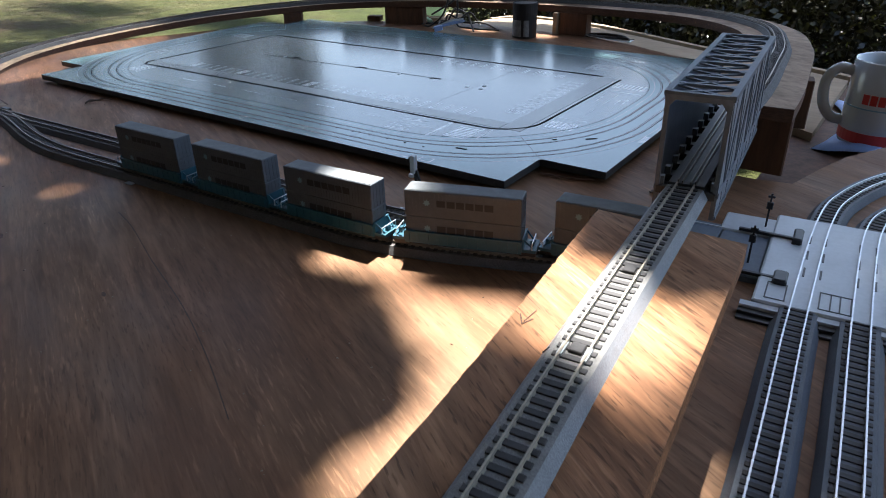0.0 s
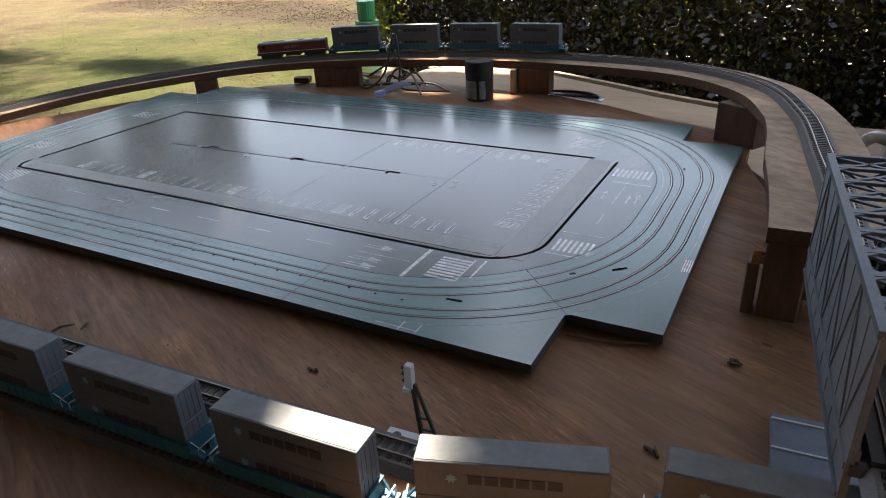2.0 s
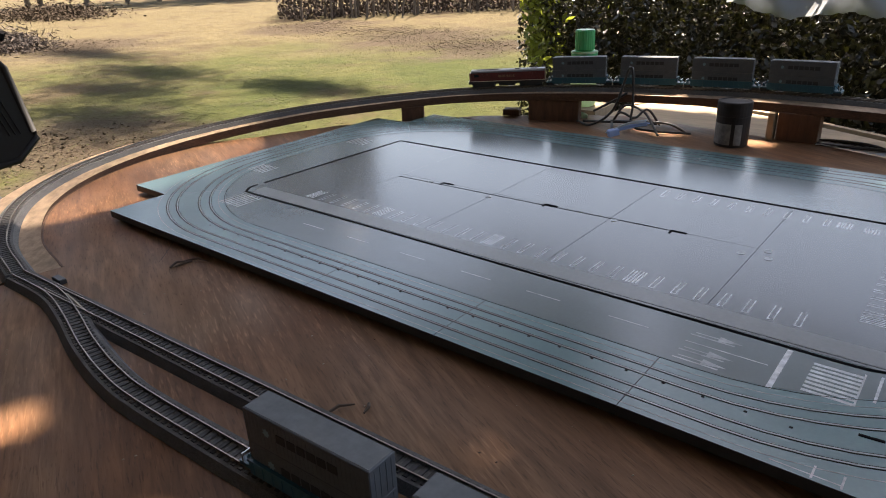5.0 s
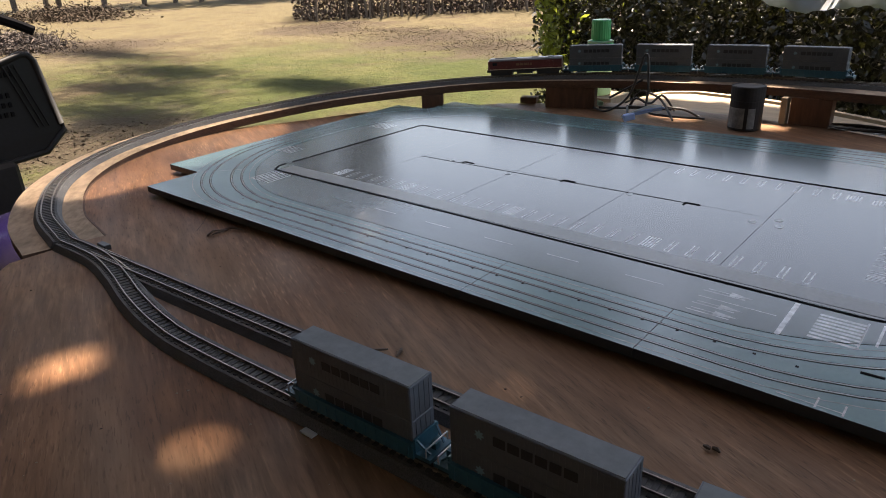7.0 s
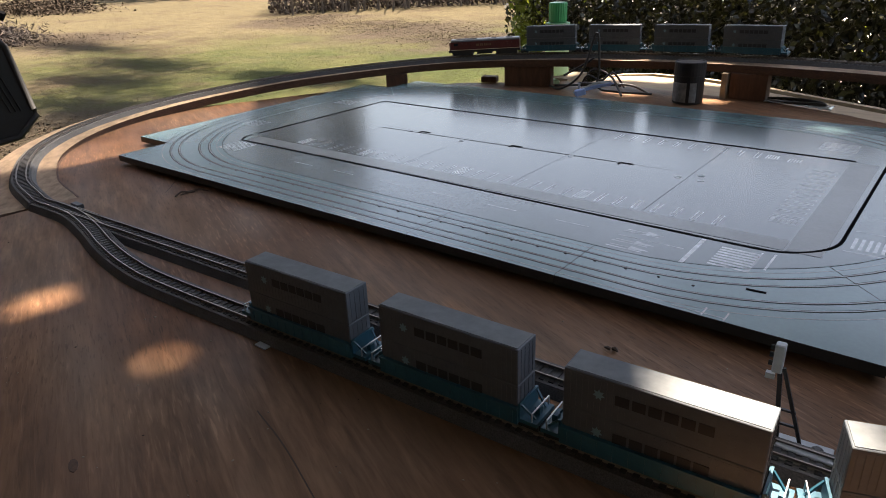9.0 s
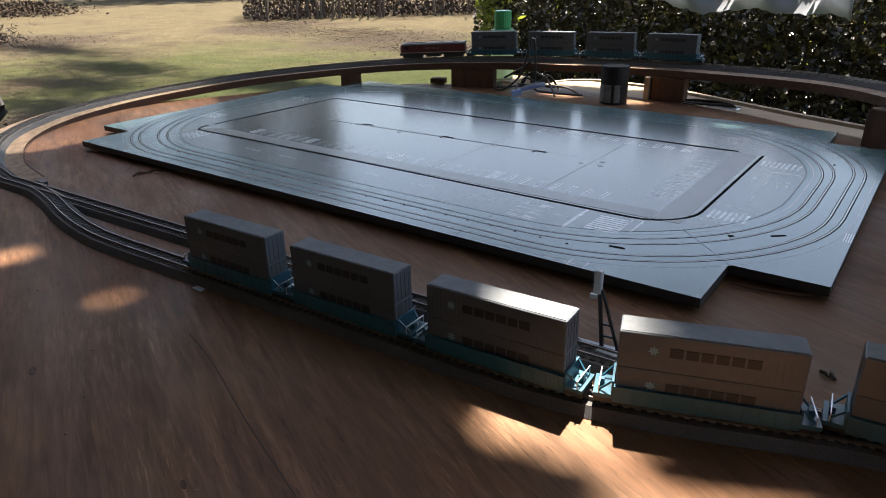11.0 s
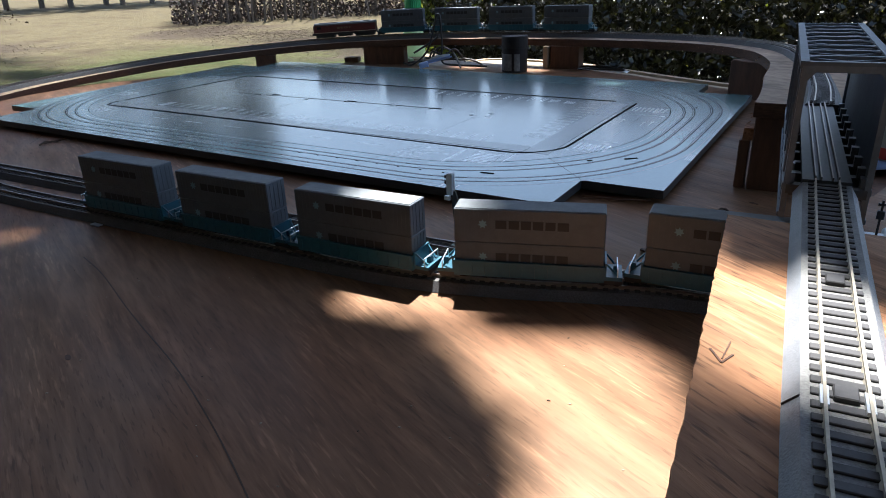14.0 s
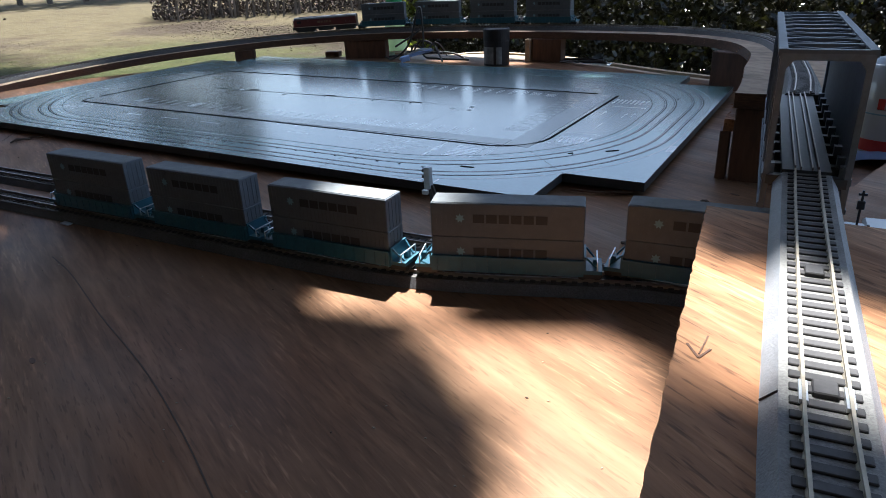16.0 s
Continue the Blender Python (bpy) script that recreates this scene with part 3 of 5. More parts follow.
# frogs, check rails and fittings of the turnouts and the plank's line
for x0, x1, up, owner in ((0.083, 0.128, 0.0072, near_track), (-0.575, -0.535, 0.0072, near_track)):
    pts = [(x0 + (x1 - x0) * f, 0.5 * (far_y(x0) + far_y(x1)) - 0.0045 * f + 0.0012) for f in (0.0, 0.5, 1.0)]
    Shape().sweep([Vector((x, y, 0.0)) for x, y in pts], [(0.0009, 0.0054), (-0.0009, 0.0054), (-0.0005, up), (0.0005, up)]).done("frog", RAIL_LIT, owner, "bright metal turnout frog")
for x0, x1, o in ((0.06, 0.10, 0.0068), (-0.60, -0.56, 0.0068), (-0.60, -0.56, -0.0022)):
    Shape().sweep([Vector((x0, far_y(x0) + o, 0)), Vector((x1, far_y(x1) + o, 0))], [(0.0004, 0.0054), (-0.0004, 0.0054), (-0.0003, 0.0070), (0.0003, 0.0070)]).done("check_rail", RAIL, far_track)
for x in (0.045, -0.615):
    Shape().chamfer(x - 0.008, far_y(x) + 0.0125, 0.0005, x + 0.006, far_y(x) + 0.0185, 0.0045, 0.0006).done("point_motor", BLACK, far_track, "black plastic point lever box")
Shape().chamfer(-0.0295, far_y(-0.02) + 0.0012, 0.0055, -0.0045, far_y(-0.02) + 0.0062, 0.0064, 0.0004).done("uncoupling_ramp", PLATFORM, far_track, "grey plastic uncoupling plate between the rails")
Shape().box(-0.285, near_y(-0.28) - 0.0165, 0.0005, -0.276, near_y(-0.28) - 0.0125, 0.0012).done("paper_tag", PLATFORM, near_track, "scrap of white paper by the ballast")
for s_at in (0.373, 0.437):
    m = Matrix.Translation(at_length(PLANK_LINE, s_at)[0]) @ Matrix.Rotation(at_length(PLANK_LINE, s_at)[1], 4, "Z")
    Shape().chamfer(-0.0028, -0.0026, 0.0052, 0.0028, 0.0026, 0.0066, 0.0003, m).done("magnet_plate", SLEEPER, plank_track, "dark square plate between the rails")
m = Matrix.Translation(at_length(PLANK_LINE, 0.37)[0]) @ Matrix.Rotation(at_length(PLANK_LINE, 0.37)[1], 4, "Z")
for side in (-1, 1):
    Shape().box(-0.004, side * 0.0045 - 0.0009, 0.0053, 0.004, side * 0.0045 + 0.0009, 0.0068, m).done("rail_joiner", METAL, plank_track)
Shape().bar(m @ Vector((0, 0.0093, 0.0052)), m @ Vector((0.002, 0.0124, 0.0006)), 0.0005, 0.0005).done("bed_joint", SLEEPER, plank_track)

# ---- truss bridge ----
bridge = thing("truss_bridge", "grey plastic through-truss railway bridge with cross-braced top", "bridge")
d = (BRIDGE_B - BRIDGE_A)
L = d.length
BM = Matrix.Translation(BRIDGE_A) @ Matrix.Rotation(math.atan2(d.y, d.x), 4, "Z")
W, HT, N = 0.0160, 0.0545, 9


def bp(s, o, h):
    return BM @ Vector((s, o, h))


LOW = -0.0135
for side in (-1, 1):
    y0 = side * W
    Shape().box(0, y0 - 0.0004, LOW + 0.001, L, y0 + 0.0004, HT - 0.002, BM).done("side_plate", STEEL_SIDE_LIT, bridge)
    Shape().box(0, y0 - 0.0014, LOW, L, y0 + 0.0014, LOW + 0.002, BM).done("bottom_chord", STEEL, bridge)
    Shape().box(0, y0 - 0.0012, -0.001, L, y0 + 0.0012, 0.002, BM).done("middle_chord", STEEL_SIDE_LIT, bridge)
    Shape().box(-0.001, y0 - 0.0017, HT - 0.003, L + 0.001, y0 + 0.0017, HT, BM).done("top_chord", STEEL, bridge)
    for i in range(N + 1):
        s = L * i / N
        Shape().box(s - 0.0011, min(y0, y0 + side * 0.0007), LOW, s + 0.0011, max(y0, y0 + side * 0.0007), HT - 0.002, BM).done("upright", STEEL_SIDE_LIT, bridge)
    for i in range(N + 1):
        s = min(max(L * i / N, 0.003), L - 0.003)
        Shape().box(s - 0.002, min(y0, y0 - side * 0.0035), 0.001, s + 0.002, max(y0, y0 - side * 0.0035), 0.0065, BM).done("gusset", STEEL_SIDE_LIT, bridge)
    for i in range(N):
        a, b = (0, HT - 0.003) if i % 2 else (HT - 0.003, 0)
        Shape().bar(bp(L * i / N, y0 + side * 0.0004, a), bp(L * (i + 1) / N, y0 + side * 0.0003, b), 0.0014, 0.0007).done("diagonal", STEEL_SIDE_LIT, bridge)
for s in (0.0, L):
    # portal frame with cut corners
    o = [(-W, LOW), (-W, HT - 0.0005), (W, HT - 0.0005), (W, LOW), (W - 0.0018, LOW), (W - 0.0018, HT - 0.008), (W - 0.0045, HT - 0.0045), (-W + 0.0045, HT - 0.0045), (-W + 0.0018, HT - 0.008), (-W + 0.0018, LOW)]
    vs = [bp(s + e, y, h) for e in (-0.0012, 0.0012) for y, h in o]
    half = [(0, 1, 8, 9), (1, 2, 7, 8), (2, 6, 7), (2, 3, 4, 5), (2, 5, 6)]
    fs = half + [tuple(k + 10 for k in reversed(f)) for f in half] + [(k, (k + 1) % 10, 10 + (k + 1) % 10, 10 + k) for k in range(10)]
    Shape().add(vs, fs).done("portal", STEEL_SIDE_LIT, bridge)
for i in range(N + 1):
    s = L * i / N
    Shape().bar(bp(s, -W, HT - 0.001), bp(s, W, HT - 0.001), 0.0026, 0.0016).done("cross_beam", STEEL, bridge)
    Shape().bar(bp(s, -W + 0.0005, 0.0), bp(s, W - 0.0005, 0.0), 0.004, 0.004).done("floor_beam", STEEL_DARK, bridge)
for i in range(N):
    for e in (-1, 1):
        Shape().bar(bp(L * i / N, -W * e, HT - 0.0016), bp(L * (i + 1) / N, W * e, HT - 0.0016), 0.0020, 0.001).done("brace", STEEL, bridge)
for i in range(N + 1):
    s = L * i / N
    for side in (-1, 1):
        a, b = max(s - 0.0052, 0.0), min(s + 0.0052, L)
        o = [(a, side * W), (b, side * W), (min(s + 0.0016, L), side * (W - 0.0058)), (max(s - 0.0016, 0.0), side * (W - 0.0058))]
        Shape().prism(o if side > 0 else o[::-1], HT - 0.0012, HT - 0.0004, BM).done("top_gusset", STEEL, bridge)
for e in (-1, 1):
    Shape().bar(bp(L, -e * (W - 0.001), HT - 0.005), bp(L, e * (W - 0.001), HT - 0.022), 0.0013, 0.0013).done("portal_brace", STEEL_SIDE_LIT, bridge)
Shape().box(0.001, -W + 0.0006, -0.0035, L - 0.001, W - 0.0006, -0.0022, BM).done("floor_plate", STEEL_DARK, bridge)
Shape().box(0, -0.0095, 0.0, L, 0.0095, 0.0045, BM).done("deck", STEEL_DARK, bridge)
for o in (-0.0045, 0.0045, -0.0022, 0.0022):
    Shape().box(0, o - 0.0003, 0.0045, L, o + 0.0003, 0.0065 if abs(o) > 0.003 else 0.006, BM).done("rail", RAIL, bridge)

# ---- grey board with street and tram lines ----
Z0, Z1 = 0.004, 0.0105
board = thing("tram_street_board", "glossy grey plastic model street board with inlaid tram rails and parking bays", "model board")
G = 0.00022
XS = [-0.553, -0.429, -0.305, -0.181]


def plate(outline, mat=BOARD, name="plate"):
    cx, cy = sum(p[0] for p in outline) / len(outline), sum(p[1] for p in outline) / len(outline)
    shr = [(x - math.copysign(G, x - cx), y - math.copysign(G, y - cy)) for x, y in outline]
    s = Shape().prism(shr, Z0, Z1)
    o = s.done(name, mat, board)
    o.data.materials.append(BOARD_SIDE)
    for p in o.data.polygons:
        if abs(p.normal.z) < 0.5:
            p.material_index = 1
    return o


YB = 0.505
for a, b in zip(XS, XS[1:]):
    plate([(a, 0), (b, 0), (b, 0.112), (a, 0.112)])
    plate([(a, 0.112), (b, 0.112), (b, 0.248), (a, 0.248)], BOARD_ROAD)
    plate([(a, 0.248), (b, 0.248), (b, 0.358), (a, 0.358)], BOARD_ROAD)
    plate([(a, 0.358), (b, 0.358), (b, YB), (a, YB)])
# corner plates with their notches
plate([(-0.181, 0), (0, 0), (0, 0.0595), (-0.045, 0.105), (-0.045, 0.112), (-0.181, 0.112)])
plate([(0, 0.0595), (0.06, 0.0595), (0.06, 0.444), (0.0, 0.444), (-0.045, 0.40), (-0.045, 0.105)])
plate([(-0.181, 0.358), (-0.045, 0.358), (-0.045, 0.40), (0.0, 0.444), (0.0, YB), (-0.181, YB)])
plate([(-0.181, 0.112), (-0.045, 0.112), (-0.045, 0.358), (-0.181, 0.358)], BOARD_ROAD)
plate([(-0.722, 0), (-0.553, 0), (-0.553, 0.112), (-0.677, 0.112), (-0.677, 0.105), (-0.722, 0.0595)])
plate([(-0.782, 0.0595), (-0.722, 0.0595), (-0.677, 0.105), (-0.677, 0.40), (-0.722, 0.444), (-0.782, 0.444)])
plate([(-0.722, 0.444), (-0.677, 0.40), (-0.677, 0.358), (-0.553, 0.358), (-0.553, YB), (-0.722, YB)])
plate([(-0.677, 0.112), (-0.553, 0.112), (-0.553, 0.358), (-0.677, 0.358)], BOARD_ROAD)
Shape().prism([(-0.71, 0.012), (-0.012, 0.012), (-0.012, 0.49), (-0.71, 0.49)], 0.0, Z0).done("base", BOARD_SIDE, board)
Shape().prism([(-0.77, 0.07), (-0.7105, 0.07), (-0.7105, 0.43), (-0.77, 0.43)], 0.0, Z0).done("base", BOARD_SIDE, board)
Shape().prism([(-0.0115, 0.07), (0.048, 0.07), (0.048, 0.43), (-0.0115, 0.43)], 0.0, Z0).done("base", BOARD_SIDE, board)


def strip(path, w, mat, name, up=0.00025, closed=False, z=Z1, label=""):
    pts = [Vector((x, y, z)) for x, y in path]
    return Shape().sweep(pts, [(w / 2, -0.0002), (-w / 2, -0.0002), (-w / 2, up), (w / 2, up)], closed).done(name, mat, board, label)


def rounded(x0, y0, x1, y1, r, steps=14):
    out = []
    for cx, cy, a0 in ((x1 - r, y1 - r, 0), (x0 + r, y1 - r, 90), (x0 + r, y0 + r, 180), (x1 - r, y0 + r, 270)):
        out += [(cx + r * math.cos(radians(a0 + 90 * i / steps)), cy + r * math.sin(radians(a0 + 90 * i / steps))) for i in range(steps + 1)]
    return out


# tram rails: two tracks, two rails each, with their flange slots
for e, r in ((0.0115, 0.183), (0.0207, 0.1735), (0.0345, 0.179), (0.0430, 0.176)):
    for k, (w, mat, up, name) in enumerate(((0.0010, GROOVE, 0.00006, "rail_slot"), (0.0011, INLAY, 0.00016, "rail"), (0.0005, GROOVE, 0.00006, "rail_slot"))):
        ee, rr = e + 0.00095 * k, r - 0.00095 * k
        strip(rounded(-0.782 + ee, ee, 0.0605 - ee, YB - ee, rr), w, mat, name, up, True)
for e, r in ((0.0045, 0.187), (0.0510, 0.170), (0.0568, 0.165)):
    strip(rounded(-0.782 + e, e, 0.0605 - e, YB - e, r), 0.0006, MARK_DIM if e < 0.054 else GROOVE, "road_edge", 0.00008, True)
# darker traffic lane between the tram lines and the kerb
ol, il = rounded(-0.782 + 0.0575, 0.0575, 0.0605 - 0.0575, YB - 0.0575, 0.165), rounded(-0.664, 0.1105, -0.046, 0.3575, 0.044)
nl = len(ol)
lane_v = [(x, y, Z1 - 0.0002) for x, y in ol + il] + [(x, y, Z1 + 0.00003) for x, y in ol + il]
lane_f = []
for i in range(nl):
    j = (i + 1) % nl
    lane_f += [(2 * nl + i, 2 * nl + j, 3 * nl + j, 3 * nl + i), (i, j, 2 * nl + j, 2 * nl + i), (nl + j, nl + i, 3 * nl + i, 3 * nl + j)]
Shape().add(lane_v, lane_f).done("traffic_lane", BOARD_LANE, board)
# kerb line round the car park: black strips stand in for the gap's shade
strip([(-0.656, 0.358), (-0.071, 0.357)], 0.0032, GROOVE, "kerb_gap", 0.0003)
strip([(-0.657, 0.358), (-0.663, 0.143)], 0.0026, GROOVE, "kerb_gap", 0.0003)
kerb = [(-0.664, 0.135), (-0.663, 0.124), (-0.655, 0.1135), (-0.64, 0.1125), (-0.40, 0.1125), (-0.11, 0.1095)]
kerb += [(-0.09 + 0.044 * math.sin(radians(a)), 0.153 - 0.0435 * math.cos(radians(a))) for a in range(0, 91, 9)] + [(-0.046, 0.25), (-0.046, 0.352)]
strip(kerb, 0.0024, GROOVE, "kerb_gap", 0.0003)
strip([(-0.553, 0.2405), (-0.242, 0.2475)], 0.0009, GROOVE, "centre_slot", 0.0002)
for x in (-0.488, -0.364, -0.242):
    strip([(x - 0.008, 0.2475), (x + 0.005, 0.2475)], 0.003, GROOVE, "slot", 0.0003)
    strip([(x - 0.0075, 0.248), (x - 0.0075, 0.241)], 0.002, GROOVE, "slot", 0.0003)
# inner pavement round the parking area
strip([(-0.65, 0.125), (-0.075, 0.125)], 0.019, PAVE, "pavement", 0.0002)
strip([(-0.0625, 0.116), (-0.0625, 0.352)], 0.022, PAVE, "pavement", 0.00022)


def rect(x0, y0, x1, y1, mat=MARK, name="road_marking", up=0.00006):
    return Shape().box(min(x0, x1), min(y0, y1), Z1 - 0.0002, max(x0, x1), max(y0, y1), Z1 + up).done(name, mat, board)


def bay(x, y, dx, dy, mat=MARK_FAINT):
    """A long loop-shaped bay line."""
    w = 0.0008
    s = Shape()
    if dy > dx:
        U = 0.00005
        s.box(x - dx / 2, y, Z1 - 0.0002, x - dx / 2 + w, y + dy, Z1 + U).box(x + dx / 2 - w, y, Z1 - 0.0002, x + dx / 2, y + dy, Z1 + U).box(x - dx / 2 + w, y, Z1 - 0.0002, x + dx / 2 - w, y + w, Z1 + U)
    else:
        U = 0.00005
        s.box(x, y - dy / 2, Z1 - 0.0002, x + dx, y - dy / 2 + w, Z1 + U).box(x, y + dy / 2 - w, Z1 - 0.0002, x + dx, y + dy / 2, Z1 + U).box(x + dx - w, y - dy / 2 + w, Z1 - 0.0002, x + dx, y + dy / 2 - w, Z1 + U)
    s.done("bay_line", mat, board)


def hatch(x0, y0, x1, y1, n, mat=MARK, along="x", fill=0.5):
    for i in range(n):
        if along == "x":
            a = x0 + (x1 - x0) * i / n
            rect(a, y0, a + (x1 - x0) / n * fill, y1, mat, "stripe")
        else:
            a = y0 + (y1 - y0) * i / n
            rect(x0, a, x1, a + (y1 - y0) / n * fill, mat, "stripe")


for i in range(30):
    x = -0.127 - 0.0157 * i
    if i in (7, 15, 23, 29):
        hatch(x - 0.006, 0.138, x + 0.006, 0.159, 5, MARK)
    else:
        bay(x, 0.138, 0.0042, 0.021, MARK if i < 8 else MARK_FAINT)
for i in range(12):
    bay(-0.098, 0.182 + 0.0118 * i, 0.021, 0.0042, MARK_FAINT)
hatch(-0.098, 0.166, -0.078, 0.178, 5, MARK_FAINT, "y")
for i in range(10):
    x = -0.150 - 0.0157 * i
    bay(x, 0.326, 0.0042, 0.019, MARK)
hatch(-0.142, 0.328, -0.130, 0.342, 5)
hatch(-0.122, 0.326, -0.110, 0.338, 5)
rect(-0.1245, 0.061, -0.1215, 0.107)
hatch(-0.109, 0.069, -0.084, 0.103, 8, along="y", fill=0.55)
rect(-0.0845, 0.069, -0.0835, 0.104)
rect(-0.077, 0.078, -0.0755, 0.106)
rect(-0.176, 0.083, -0.129, 0.0838)
for y in (0.062, 0.072, 0.092):
    rect(-0.176, y, -0.150, y + 0.0012, MARK_FAINT)
for y in (0.066, 0.076, 0.096):
    Shape().prism([(-0.146, y), (-0.160, y + 0.003), (-0.160, y - 0.003)], Z1 - 0.0002, Z1 + 0.00006).done("arrow", MARK_FAINT, board)
    rect(-0.174, y - 0.0005, -0.160, y + 0.0005, MARK_FAINT, "arrow")
for x in (-0.227, -0.348, -0.472, -0.529, -0.29, -0.41):
    rect(x, 0.0845, x + 0.027, 0.0855, MARK_FAINT)
hatch(-0.040, 0.142, -0.0095, 0.163, 7)
rect(-0.043, 0.1355, -0.0165, 0.137, MARK_FAINT)
hatch(0.054, 0.144, 0.0605, 0.163, 4, along="x")
hatch(-0.108, 0.385, -0.075, 0.418, 7, MARK_FAINT, "y")
hatch(-0.041, 0.313, -0.004, 0.334, 8)
rect(-0.036, 0.297, -0.001, 0.2985)
rect(-0.042, 0.176, -0.010, 0.177, MARK_FAINT)
rect(-0.0225, 0.20, -0.0215, 0.222, MARK_FAINT)
rect(-0.0225, 0.245, -0.0215, 0.29, MARK_FAINT)
for x, y in ((-0.034, 0.262), (-0.012, 0.258), (-0.005, 0.262)):
    rect(x - 0.0005, y - 0.008, x + 0.0005, y + 0.006, MARK, "arrow")
    Shape().prism([(x - 0.002, y + 0.004), (x + 0.002, y + 0.004), (x, y + 0.012)], Z1 - 0.0002, Z1 + 0.00006).done("arrow", MARK, board)
hatch(-0.652, 0.078, -0.618, 0.108, 7, MARK_FAINT)
hatch(-0.725, 0.166, -0.694, 0.19, 6, MARK_FAINT)
hatch(-0.716, 0.315, -0.682, 0.34, 6, MARK_FAINT)
rect(-0.107, 0.0035, -0.0765, 0.0042, MARK_FAINT)
rect(-0.0895, 0.0015, -0.0885, 0.011, MARK_FAINT)
rect(-0.0775, 0.0015, -0.0765, 0.011, MARK_FAINT)
for x, y in ((-0.189, 0.232), (-0.173, 0.246), (-0.169, 0.232), (-0.51, 0.243), (-0.30, 0.243), (-0.43, 0.236)):
    Shape().turned([(0.003, Z1 - 0.0001), (0.003, Z1 + 0.0003), (0.0018, Z1 + 0.0003), (0.0018, Z1 + 0.00005)], 16, pose(x, y, 0)).done("round_mark", MARK_FAINT, board)
for x, y, a in ((-0.0725, 0.0465, 5), (0.015, 0.131, 40), (-0.013, 0.112, 40), (0.018, 0.354, 100)):
    long = 0.0055 if x not in (-0.013, 0.018) else 0.002
    Shape().box(-long, -0.0009, Z1, long, 0.0009, Z1 + 0.0004, pose(x, y, 0, 0, 0, a)).done("switch_slot", GROOVE, board)
for i in range(24):
    x = -0.60 + 0.0215 * i
    rect(x, 0.0325, x + 0.0016, 0.0337, GROOVE, "drain", 0.0004)


# ---- rolling stock ----
CAR_L, CAR_W, CAR_H = 0.076, 0.0155, 0.0176


